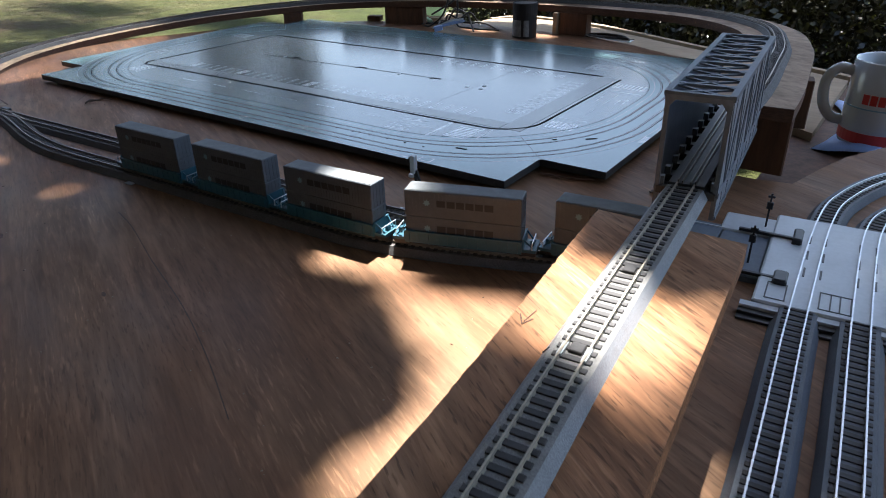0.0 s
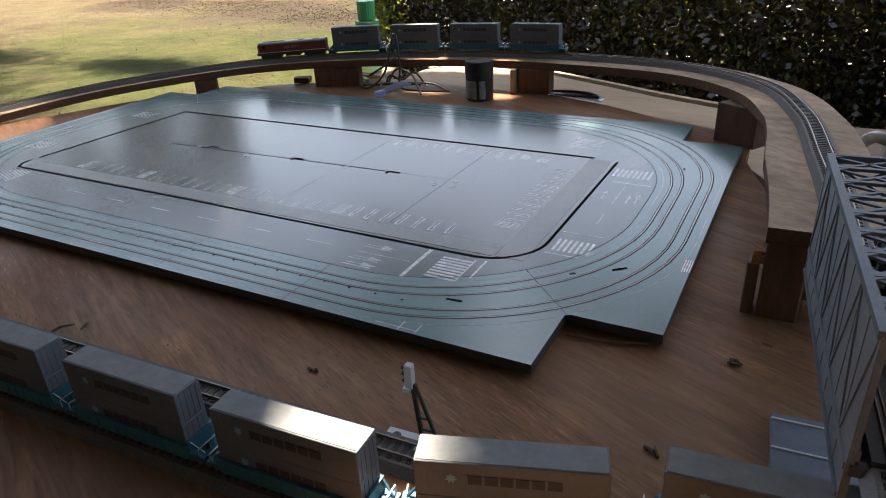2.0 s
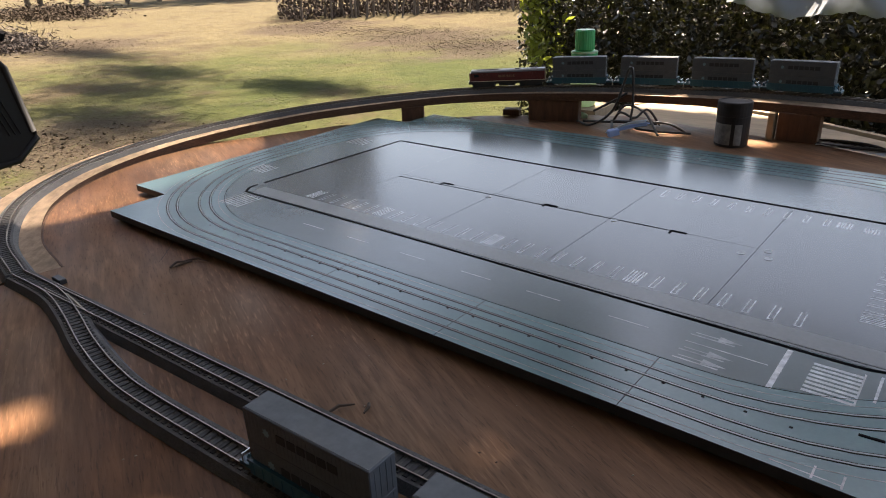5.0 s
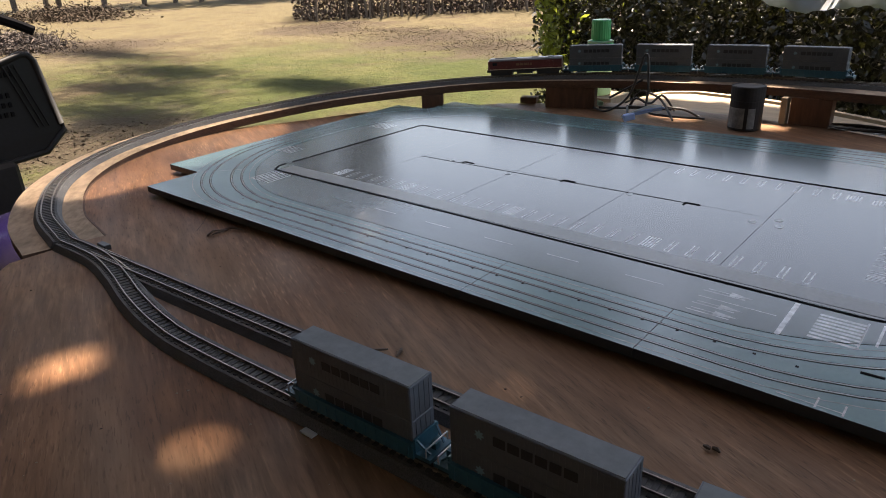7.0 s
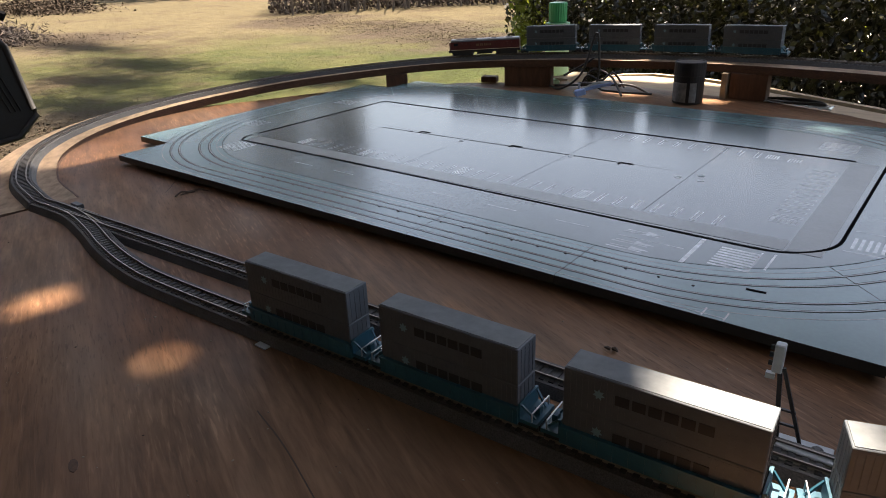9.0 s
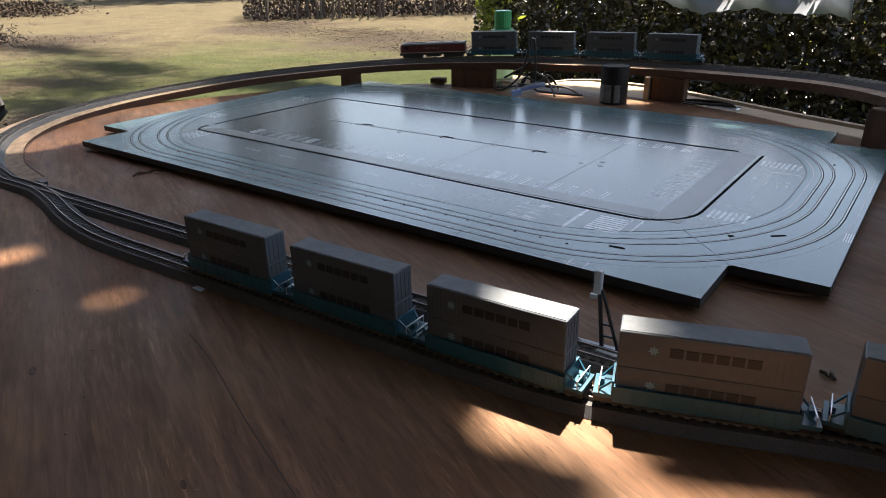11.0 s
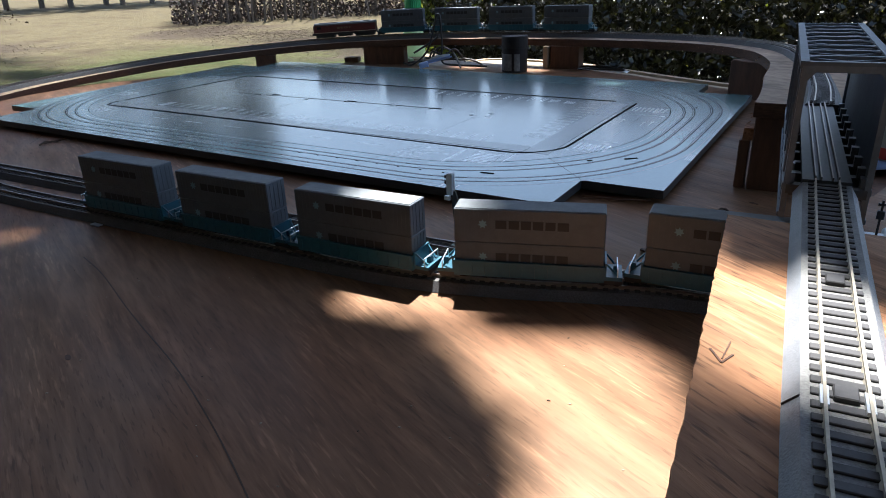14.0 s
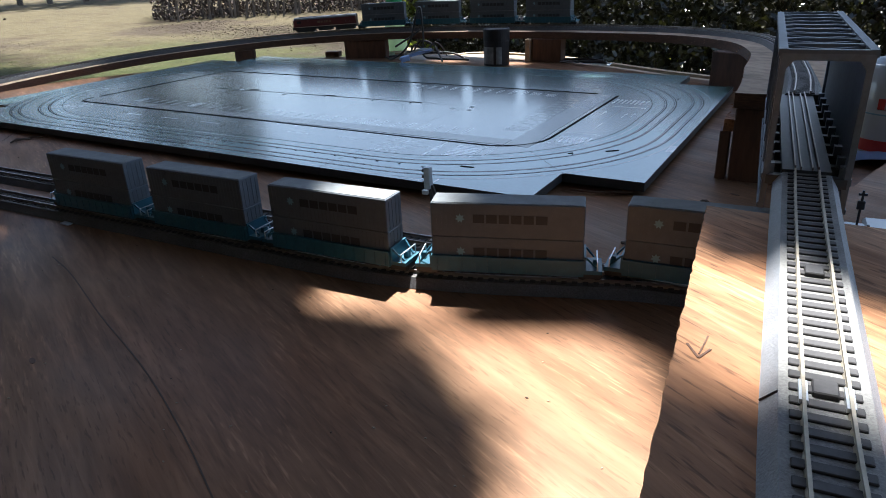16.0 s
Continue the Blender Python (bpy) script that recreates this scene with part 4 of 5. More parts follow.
def container_car():
    car = thing("container_well_car", "blue double-stack well wagon loaded with two grey shipping containers", "model wagon", "container train")
    # well: two side sills, ends with couplers and bogies
    for s in (-1, 1):
        q = Shape().box(-0.0385, s * 0.0085 - 0.0007, 0.0112, 0.0385, s * 0.0085 + 0.0007, 0.0195)
        for i in range(12):
            x = -0.036 + i * 0.0065
            q.box(x, s * 0.0085 - 0.0011, 0.0115, x + 0.0008, s * 0.0085 + 0.0011, 0.0192)
        q.box(-0.0385, s * 0.0085 - 0.0013, 0.0185, 0.0385, s * 0.0085 + 0.0013, 0.0198)
        q.done("side_sill", WELL, car)
    Shape().box(-0.038, -0.0078, 0.0108, 0.038, 0.0078, 0.0116).done("floor", WELL, car)
    for e in (-1, 1):
        q = Shape().box(e * 0.0385, -0.0082, 0.0122, e * 0.0475, 0.0082, 0.0142).box(e * 0.0385, -0.0082, 0.0142, e * 0.0395, 0.0082, 0.0215)
        for s in (-1, 1):
            q.bar((e * 0.0395, s * 0.007, 0.0205), (e * 0.0452, s * 0.005, 0.0142), 0.0009)
        q.box(e * 0.043, -0.0015, 0.0142, e * 0.0455, 0.0015, 0.0175)
        q.done("end_platform", WELL, car)
        r = Shape()
        for s in (-1, 1):
            r.bar((e * 0.0450, s * 0.0078, 0.0138), (e * 0.0450, s * 0.0078, 0.0185), 0.0005)
        r.bar((e * 0.0450, -0.0078, 0.0185), (e * 0.0450, 0.0078, 0.0185), 0.0005)
        r.done("handrail", METAL, car)
        Shape().box(e * 0.036, -0.006, 0.0088, e * 0.047, 0.006, 0.0118).done("bogie", BLACK, car)
        for w in (0.038, 0.0452):
            Shape().turned([(0.0001, -0.0052), (0.0026, -0.0052), (0.0026, 0.0052), (0.0001, 0.0052)], 14, pose(e * w, 0, 0.0104, 90, 0, 0)).done("wheelset", BLACK, car)
    for k in range(2):
        z = 0.0122 + k * (CAR_H + 0.0003)
        c = Shape().chamfer(-CAR_L / 2, -CAR_W / 2, z, CAR_L / 2, CAR_W / 2, z + CAR_H, 0.0003).done("container", CONTAINER, car, "grey corrugated container")
        q = Shape()
        for s in (-1, 1):
            for i in range(30):
                x = -0.0362 + i * 0.0025
                q.box(x, s * CAR_W / 2 - 0.00005, z + 0.0012, x + 0.0012, s * CAR_W / 2 + s * 0.0002, z + CAR_H - 0.0012)
        q.done("corrugation", CONTAINER, c)
        if k:
            Shape().box(-CAR_L / 2 + 0.0008, -CAR_W / 2 + 0.0008, z + CAR_H, CAR_L / 2 - 0.0008, CAR_W / 2 - 0.0008, z + CAR_H + 0.0003).done("roof", CONTAINER_TOP, c)
        for s in (-1, 1):
            y = s * (CAR_W / 2 + 0.00035)
            zz = z + CAR_H * 0.56
            q = Shape()
            for x0, wide in ((-0.0165, 0.0056), (-0.0098, 0.0052), (-0.0036, 0.0050), (0.0024, 0.0052), (0.0086, 0.0050), (0.0146, 0.0056)):
                q.box(-s * x0, y - 0.0001, zz - 0.0022, -s * (x0 + wide), y + 0.0001, zz + 0.0022)
            q.done("lettering_bar", PRINT_DARK, c)
            star = []
            for i in range(14):
                r, a = (0.0025, 0.0014)[i % 2], math.pi * i / 7
                star.append((-0.0231 * -s + r * math.sin(a), zz + r * math.cos(a)))
            Shape().add([(x, y + e, h) for e in (-0.0001, 0.0001) for x, h in star], [tuple(range(14)), tuple(range(27, 13, -1))]).done("emblem", PRINT_BLUE, c)
        for e in (-1, 1):
            for y in (-0.005, -0.0018, 0.0018, 0.005):
                Shape().box(e * CAR_L / 2 - 0.0001, y - 0.0002, z + 0.001, e * (CAR_L / 2 + 0.0002), y + 0.0002, z + CAR_H - 0.001).done("lock_rod", CONTAINER, c)
    return car


def on_track(path, s, z_up=0.0):
    p, a, b = at_length(path, s)
    return Matrix.Translation(p + Vector((0, 0, z_up))) @ Matrix.Rotation(a, 4, "Z") @ Matrix.Rotation(-b, 4, "Y")


def length_at_x(path, x):
    step = (path[1] - path[0]).length
    return min(range(len(path)), key=lambda i: abs(path[i].x - x)) * step


car = container_car()
PITCH = 0.097
# the line that the train stands on: off the ring, along the siding and back to the straight
TRAIN = smooth_path([p for p in RING[-150::6]] + [p for p in NEAR[6::6]] + [p for p in FAR if p.x > 0.158][::6])
HEAD = length_at_x(TRAIN, 0.1255)
slots = [on_track(TRAIN, HEAD - k * PITCH) for k in range(5)]
# the rest of the train stands on the raised ring behind the locomotive
ring_head = min(range(len(RING)), key=lambda i: math.hypot(RING[i].x + 0.64, RING[i].y - 0.585)) * (RING[1] - RING[0]).length
slots += [on_track(RING, ring_head - 0.1075 - k * PITCH) for k in range(4)]
car.matrix_world = slots[0]
for m in slots[1:]:
    copy_thing(car, m)


def locomotive(m):
    loco = thing("diesel_locomotive", "maroon model diesel locomotive with grey roof and cream stripe", "model locomotive", at=m)
    L2 = 0.058
    Shape().box(-L2, -0.0085, 0.013, L2, 0.0085, 0.0165).done("underframe", BLACK, loco)
    ends = [(-L2 + 0.001, -0.0088), (L2 - 0.004, -0.0088), (L2 - 0.001, -0.006), (L2 - 0.001, 0.006), (L2 - 0.004, 0.0088), (-L2 + 0.001, 0.0088)]
    Shape().prism(ends, 0.0165, 0.0295).done("body", LOCO_RED, loco)
    for s in (-1, 1):
        Shape().box(-L2 + 0.001, s * 0.0090 - 0.0003, 0.0168, L2 - 0.004, s * 0.0090 + 0.0003, 0.0175).done("stripe", CREAM, loco)
        q = Shape()
        for i, w in enumerate((0.0028, 0.0016, 0.0022, 0.0012, 0.0022, 0.0018, 0.0012, 0.0022)):
            x = -0.012 + i * 0.0031
            q.box(-s * x, s * 0.0089 - 0.0002, 0.0225, -s * (x + w), s * 0.0089 + 0.0002, 0.0258)
        q.done("lettering_bar", LOCO_SCRIPT, loco, "dull gold lettering")
        for x in (-0.045, -0.0385, 0.028, 0.034):
            Shape().box(x, s * 0.0089 - 0.0002, 0.0195, x + 0.0045, s * 0.0089 + 0.0002, 0.0275).done("side_louvre", LOCO_RED, loco)
        Shape().box(0.042, s * 0.0090 - 0.0003, 0.0235, 0.049, s * 0.0090 + 0.0003, 0.0275).done("cab_window", GLASSY, loco)
    roof = [(0.0088, 0.0295), (0.0082, 0.0315), (0.0055, 0.033), (-0.0055, 0.033), (-0.0082, 0.0315), (-0.0088, 0.0295)]
    Shape().sweep([Vector((-L2 + 0.001, 0, 0)), Vector((L2 - 0.004, 0, 0))], roof).done("roof", LOCO_ROOF, loco)
    for x0, x1, w in ((-0.045, -0.036, 0.004), (-0.02, -0.012, 0.0035), (0.012, 0.046, 0.0025)):
        Shape().box(x0, -w, 0.0329, x1, w, 0.0337).done("roof_vent", STEEL_DARK, loco)
    Shape().box(L2 - 0.0012, -0.0045, 0.0235, L2 - 0.0006, 0.0045, 0.0282).done("windscreen", GLASSY, loco)
    Shape().box(L2 - 0.0012, -0.0075, 0.0165, L2 + 0.0004, 0.0075, 0.0175).done("buffer_beam", CREAM, loco)
    for e in (-1, 1):
        Shape().box(e * 0.036 - 0.017, -0.0062, 0.0085, e * 0.036 + 0.017, 0.0062, 0.0132).done("bogie", BLACK, loco)
        for w in (-0.012, 0, 0.012):
            Shape().turned([(0.0001, -0.0055), (0.003, -0.0055), (0.003, 0.0055), (0.0001, 0.0055)], 14, pose(e * 0.036 + w, 0, 0.0108, 90, 0, 0)).done("wheelset", BLACK, loco)
    Shape().box(-0.012, -0.0065, 0.0095, 0.012, 0.0065, 0.0132).done("fuel_tank", BLACK, loco)
    return loco


locomotive(on_track(RING, ring_head))

# ---- signal by the track ----
sig = thing("model_signal", "tiny lattice-braced model railway signal with white lamp head", "model signal", at=pose(-0.031, -0.070, 0, 0, 0, 4))
Shape().chamfer(-0.02, -0.008, 0, 0.022, 0.003, 0.0022, 0.0004).done("base_plate", PLATFORM, sig)
Shape().bar((0.0, 0, 0.002), (-0.004, 0, 0.042), 0.0018).done("mast", BLACK, sig)
Shape().bar((0.009, 0, 0.002), (-0.002, 0, 0.036), 0.0014).done("mast_brace", BLACK, sig)
Shape().bar((0.0055, 0, 0.016), (-0.001, 0, 0.016), 0.001).bar((0.0065, 0, 0.009), (0.0, 0, 0.009), 0.001).done("rung", BLACK, sig)
Shape().chamfer(-0.0065, -0.0022, 0.034, -0.0025, 0.0022, 0.047, 0.0005).done("lamp_head", PLATFORM, sig, "white plastic lamp head")
for x in (-0.013, 0.016):
    Shape().turned([(0.0024, 0.0021), (0.0024, 0.0036), (0.0014, 0.0044)], 14, pose(x, -0.003, 0)).done("fixing_knob", BLACK, sig)
for z in (0.037, 0.041, 0.0445):
    Shape().turned([(0.0011, 0), (0.0011, 0.0016)], 10, pose(-0.0066, 0, z, 0, -90, 0)).done("lamp", BLACK, sig)
Shape().box(-0.0085, -0.0012, 0.030, -0.005, 0.0012, 0.0325).done("marker_board", PLATFORM, sig)

# ---- dark jar behind the board ----
jar = thing("dark_jar", "dark screw-lidded jar with a grey label on the plywood", "jar", at=pose(-0.309, 0.588, 0) @ Matrix.Scale(1.13, 4))
Shape().turned([(0.0165, 0), (0.0175, 0.001), (0.0175, 0.032), (0.0172, 0.033)], 32).done("body", CAN_DARK, jar, smooth=False)
for a0, a1, mat in ((-165, -78, CAN_LABEL), (-66, -40, CAN_LABEL)):
    lab = [(0.01765 * math.cos(radians(a0 + (a1 - a0) * i / 8)), 0.01765 * math.sin(radians(a0 + (a1 - a0) * i / 8))) for i in range(9)]
    Shape().add([(x, y, z) for z in (0.003, 0.0255) for x, y in lab], [(i, i + 1, i + 10, i + 9) for i in range(8)]).done("label", mat, jar, "grey paper label")
Shape().turned([(0.0176, 0.033), (0.0180, 0.0335), (0.0180, 0.0475), (0.0174, 0.0485), (0.016, 0.0486), (0.0155, 0.0478)], 32).done("lid", CAN_DARK, jar, "dark ridged lid")

# ---- green bottle behind the ring ----
bottle = thing("green_bottle", "green plastic bottle with green cap and pale lower half", "bottle", at=pose(-0.590, 0.728, -0.003))
Shape().turned([(0.017, 0), (0.0205, 0.002), (0.0212, 0.006), (0.0205, 0.010), (0.0205, 0.055), (0.0207, 0.0575)], 32).done("lower_body", GREEN_PALE, bottle, "pale translucent plastic", smooth=True)
Shape().turned([(0.0206, 0.0575), (0.0208, 0.060), (0.0208, 0.083), (0.0195, 0.0865), (0.013, 0.088)], 32).done("upper_body", GREEN, bottle)
Shape().turned([(0.0209, 0.0835), (0.0211, 0.0845), (0.0211, 0.0862), (0.0195, 0.0868)], 32).done("shoulder_ring", GREEN_PALE, bottle)
q = Shape().turned([(0.0135, 0.088), (0.0150, 0.089), (0.0150, 0.117), (0.0140, 0.119)], 48)
# ribs: every other line of the wall stands out a little
q.v = [Vector((v[0], v[1], 0)) * (1.03 if round(math.degrees(math.atan2(v[1], v[0])) / 7.5) % 2 else 0.99) + Vector((0, 0, v[2])) for v in q.v]
q.done("cap", GREEN, bottle, "ribbed green cap")
ledge = thing("pale_board", "pale plywood sheet lying lower down behind the table edge", "board")
LEDGE = [(-0.61, 0.945), (-0.592, 0.986), (-0.54, 1.015), (-0.427, 1.0), (-0.34, 0.971), (-0.216, 0.909), (-0.109, 0.853), (-0.011, 0.811), (0.09, 0.77), (0.16, 0.73)]
Shape().prism([(0.16, 0.44), (0.104, 0.475), (0.06, 0.55), (-0.05, 0.56), (-0.30, 0.62), (-0.60, 0.64)][::-1] + LEDGE[::-1], -0.056, -0.046).done("sheet", PALE_PLY, ledge)
Shape().sweep([Vector((x + 0.006, y + 0.020, 0.0)) for x, y in LEDGE], [(0.006, -0.056), (-0.006, -0.056), (-0.006, -0.044), (0.006, -0.044)]).done("edge_batten", PALE_PLY, ledge, "pale batten along the sheet's far edge")
for x, y in ((-0.52, 0.76), (-0.03, 0.62)):
    Shape().box(x - 0.02, y - 0.02, GROUND_Z, x + 0.02, y + 0.02, -0.056).done("leg", POST_WOOD, ledge)
stand = thing("bottle_stand", "pale plywood shelf under the green bottle", "shelf")
Shape().box(-0.63, 0.695, -0.016, -0.55, 0.765, -0.003).done("shelf_board", PALE_PLY, stand)
Shape().box(-0.605, 0.715, GROUND_Z, -0.575, 0.745, -0.016).done("leg", POST_WOOD, stand)
peg = thing("pale_peg", "pale green plastic clip lying by the bottle's foot", "clip", at=pose(-0.545, 0.640, 0.0, 0, 0, -35))
Shape().chamfer(-0.014, -0.004, 0.0, 0.014, 0.004, 0.006, 0.001).done("clip", GREEN_PALE, peg)

# ---- wiring ----
wires = thing("wiring_bundle", "loose black wires with a white connector on the plywood", "cable")


def wire(pts, r=0.0017):
    Shape().tube(smooth_path(pts, 0.006), r, 7).done("wire", CABLE, wires, smooth=True)


wire([(-0.53, 0.60, 0.003), (-0.50, 0.585, 0.004), (-0.465, 0.58, 0.03), (-0.447, 0.587, 0.088), (-0.44, 0.585, 0.040), (-0.437, 0.578, 0.012), (-0.41, 0.575, 0.008), (-0.36, 0.60, 0.004)])
wire([(-0.50, 0.59, 0.022), (-0.47, 0.60, 0.04), (-0.455, 0.60, 0.05)])
wire([(-0.52, 0.60, 0.004), (-0.46, 0.585, 0.012), (-0.40, 0.60, 0.014), (-0.37, 0.605, 0.003)])
wire([(-0.455, 0.555, 0.02), (-0.445, 0.535, 0.018), (-0.435, 0.515, 0.012)])
wire([(-0.47, 0.59, 0.01), (-0.452, 0.575, 0.028), (-0.436, 0.585, 0.020), (-0.425, 0.60, 0.03), (-0.41, 0.61, 0.008)])
wire([(-0.475, 0.60, 0.006), (-0.462, 0.61, 0.030), (-0.43, 0.60, 0.026), (-0.405, 0.575, 0.014), (-0.39, 0.56, 0.003)])
wire([(-0.455, 0.555, 0.02), (-0.43, 0.575, 0.017), (-0.40, 0.585, 0.015)])
wrng = random.Random(33)
for i in range(16):
    f = wrng.uniform(-1, 1)
    a = Vector((-0.440 + 0.003 * f, 0.516 + 0.004 * f, 0.0135 + 0.002 * wrng.random()))
    b = Vector((-0.400 + 0.006 * wrng.uniform(-1, 1), 0.545 + 0.008 * f, 0.024 + 0.005 * wrng.random()))
    mid = (a + b) / 2 + Vector((0.004 * f, -0.004 * f, 0.005 * wrng.random()))
    Shape().tube(smooth_path([a, mid, b], 0.004), 0.0011, 5).done("loose_strand", PLATFORM if i % 3 else PAPER, wires, "pale stripped wire strand")
Shape().chamfer(-0.007, -0.005, 0, 0.007, 0.005, 0.008, 0.001, pose(-0.434, 0.519, 0.0108, 0, -12, 40)).done("connector", PAPER, wires, "small blue-grey connector")
coil = thing("cable_loop", "loop of black cable lying flat behind the ring", "cable")
Shape().tube([Vector((-0.19 + 0.042 * math.cos(a / 10), 0.640 + 0.011 * math.sin(a / 10) - 0.007 * math.cos(a / 10), 0.0025 + 0.002 * math.sin(a / 7))) for a in range(0, 80)], 0.002, 7).done("loop", CABLE, coil, smooth=True)

bag = thing("white_plastic_strip", "crumpled white plastic strip lying under the cable loop", "plastic strip")
vs, fs = [], []
for i in range(15):
    for j in range(4):
        vs.append((-0.222 + 0.084 * i / 14, 0.632 - 0.010 * i / 14 + 0.009 * j - 0.012 * (i / 14) ** 2, 0.0012 + 0.0016 * abs(math.sin(i * 1.3 + j * 0.8))))
for i in range(14):
    for j in range(3):
        fs.append((i * 4 + j, (i + 1) * 4 + j, (i + 1) * 4 + j + 1, i * 4 + j + 1))
o = link_mesh("film", vs, fs, WHITE, bag, smooth=True)
o.modifiers.new("thick", "SOLIDIFY").thickness = 0.0006

# ---- road plate under the bridge, level crossing, mug ----
pl = thing("road_plate", "grey ribbed plastic road plate on the plywood", "road plate", at=pose(0.158, -0.005, 0, 0, 0, 4))
Shape().chamfer(-0.034, -0.032, 0, 0.007, 0.028, 0.005, 0.0006).done("plate", STEEL, pl)
for y in (-0.021, 0.0, 0.022):
    Shape().box(-0.034, y, 0.005, 0.006, y + 0.0012, 0.0056).done("rib", PLATFORM, pl)

cross = thing("level_crossing", "light grey plastic level-crossing deck with black barrier arms", "level crossing", at=pose(0.2225, -0.008, 0, 0, 0, 5.2))
q = Shape()
q.chamfer(-0.0255, -0.060, 0, 0.075, 0.068, 0.0068, 0.0012)
q.done("deck", PLATFORM, cross)
for k in range(3):
    Shape().box(-0.031, -0.074 + 0.0045 * k, 0, 0.075, -0.0735 + 0.0045 * (k + 1), 0.0015 + 0.0018 * k).done("step", BLACK if k < 2 else PLATFORM, cross)
for x in (-0.020, 0.0075, 0.013, 0.040):
    q = Shape()
    for a, b, c, e in ((0, 0, 0.011, 0.0008), (0, 0.0192, 0.011, 0.02), (0, 0, 0.0008, 0.02), (0.0102, 0, 0.011, 0.02)):
        q.box(x + a, -0.055 + b, 0.0066, x + c, -0.055 + e, 0.0071)
    q.done("panel_line", BOARD_SIDE, cross)
for x in (0.0, 0.0285):
    for o in (-0.0045, 0.0045):
        q = Shape()
        for y in (-0.02, 0.004, 0.028):
            q.box(x + o + 0.0014, y, 0.0068, x + o + 0.0026, y + 0.012, 0.0071)
        q.done("slot", BOARD_SIDE, cross)
Shape().chamfer(-0.056, -0.03, 0, -0.026, 0.030, 0.0045, 0.0008).done("approach", STEEL, cross)
Shape().chamfer(-0.058, 0.030, 0, -0.012, 0.060, 0.0055, 0.001).done("base", PLATFORM, cross)
for x, y in ((-0.031, 0.045), (-0.034, -0.012)):
    Shape().bar((x, y, 0.004), (x, y, 0.030), 0.0012).done("mast", BLACK, cross)
    Shape().chamfer(x - 0.002, y - 0.0012, 0.019, x + 0.002, y + 0.0012, 0.024, 0.0005).done("warning_lamp", BLACK, cross)
    Shape().box(x - 0.0022, y - 0.0006, 0.027, x + 0.0022, y + 0.0006, 0.0284).done("sign", BLACK, cross)
Shape().bar((-0.046, 0.031, 0.007), (-0.008, 0.029, 0.0075), 0.0022, 0.002).done("barrier_arm", BLACK, cross)
Shape().bar((-0.042, -0.028, 0.006), (-0.013, -0.029, 0.0065), 0.0022, 0.002).done("barrier_arm", BLACK, cross)
Shape().chamfer(-0.013, 0.022, 0.0055, -0.007, 0.04, 0.011, 0.001).done("motor_box", BLACK, cross)
Shape().chamfer(-0.018, -0.037, 0.0055, -0.010, -0.023, 0.010, 0.001).done("motor_box", BLACK, cross)

bench = thing("lower_bench", "dark wooden bench top standing below the table edge", "bench")
Shape().box(0.135, 0.15, -0.075, 0.70, 0.80, -0.056).done("bench_top", POST_WOOD, bench)
for x, y in ((0.17, 0.18), (0.66, 0.36), (0.17, 0.76), (0.66, 0.76)):
    Shape().box(x - 0.02, y - 0.02, GROUND_Z, x + 0.02, y + 0.02, -0.075).done("leg", POST_WOOD, bench)
sheet = thing("blue_paper", "curled pale blue paper sheet lying under the mug", "paper")
vs, fs = [], []
for i in range(13):
    for j in range(9):
        x, y = 0.165 + 0.22 * i / 12, 0.36 + 0.24 * j / 8
        vs.append((x + 0.02 * math.sin(j * 0.5), y + 0.05 * (1 - i / 12) ** 2, -0.0545 + 0.012 * abs(math.sin(i * 0.5 + j * 0.35)) ** 2 * (1 - j / 10)))
for i in range(12):
    for j in range(8):
        fs.append((i * 9 + j, (i + 1) * 9 + j, (i + 1) * 9 + j + 1, i * 9 + j + 1))
o = link_mesh("sheet", vs, fs, PAPER, sheet, smooth=True)
o.modifiers.new("thick", "SOLIDIFY").thickness = 0.0006

mug = thing("white_mug", "white ceramic mug with red lettering and a red base band", "mug", at=pose(0.222, 0.462, -0.052, 0, 0, 10))
Shape().turned([(0.030, 0), (0.0385, 0.002), (0.0395, 0.006), (0.0395, 0.093), (0.0385, 0.0945), (0.0365, 0.093), (0.0355, 0.012), (0.0001, 0.010)], 40).done("body", WHITE, mug, smooth=True)
Shape().tube(smooth_path([(-0.038, -0.004, 0.080), (-0.052, -0.006, 0.083), (-0.063, -0.007, 0.070), (-0.062, -0.007, 0.045), (-0.052, -0.006, 0.028), (-0.038, -0.004, 0.024)], 0.004), 0.006, 10).done("handle", WHITE, mug, smooth=True)
Shape().turned([(0.0398, 0.006), (0.0398, 0.018)], 40).done("base_band", RED, mug, "red band")
q = Shape()
for a in range(-125, -55, 12):
    q.box(-0.0034, -0.0401, 0.050, 0.0034, -0.0394, 0.061, pose(0, 0, 0, 0, 0, a + 90))
q.done("lettering_bar", RED, mug)
Shape().turned([(0.0398, 0.044), (0.0398, 0.0455)], 40).done("thin_band", PRINT_BLUE, mug, "thin blue line")
Shape().turned([(0.03575, 0.070), (0.0001, 0.0702)], 32).done("drink", GLASSY, mug)

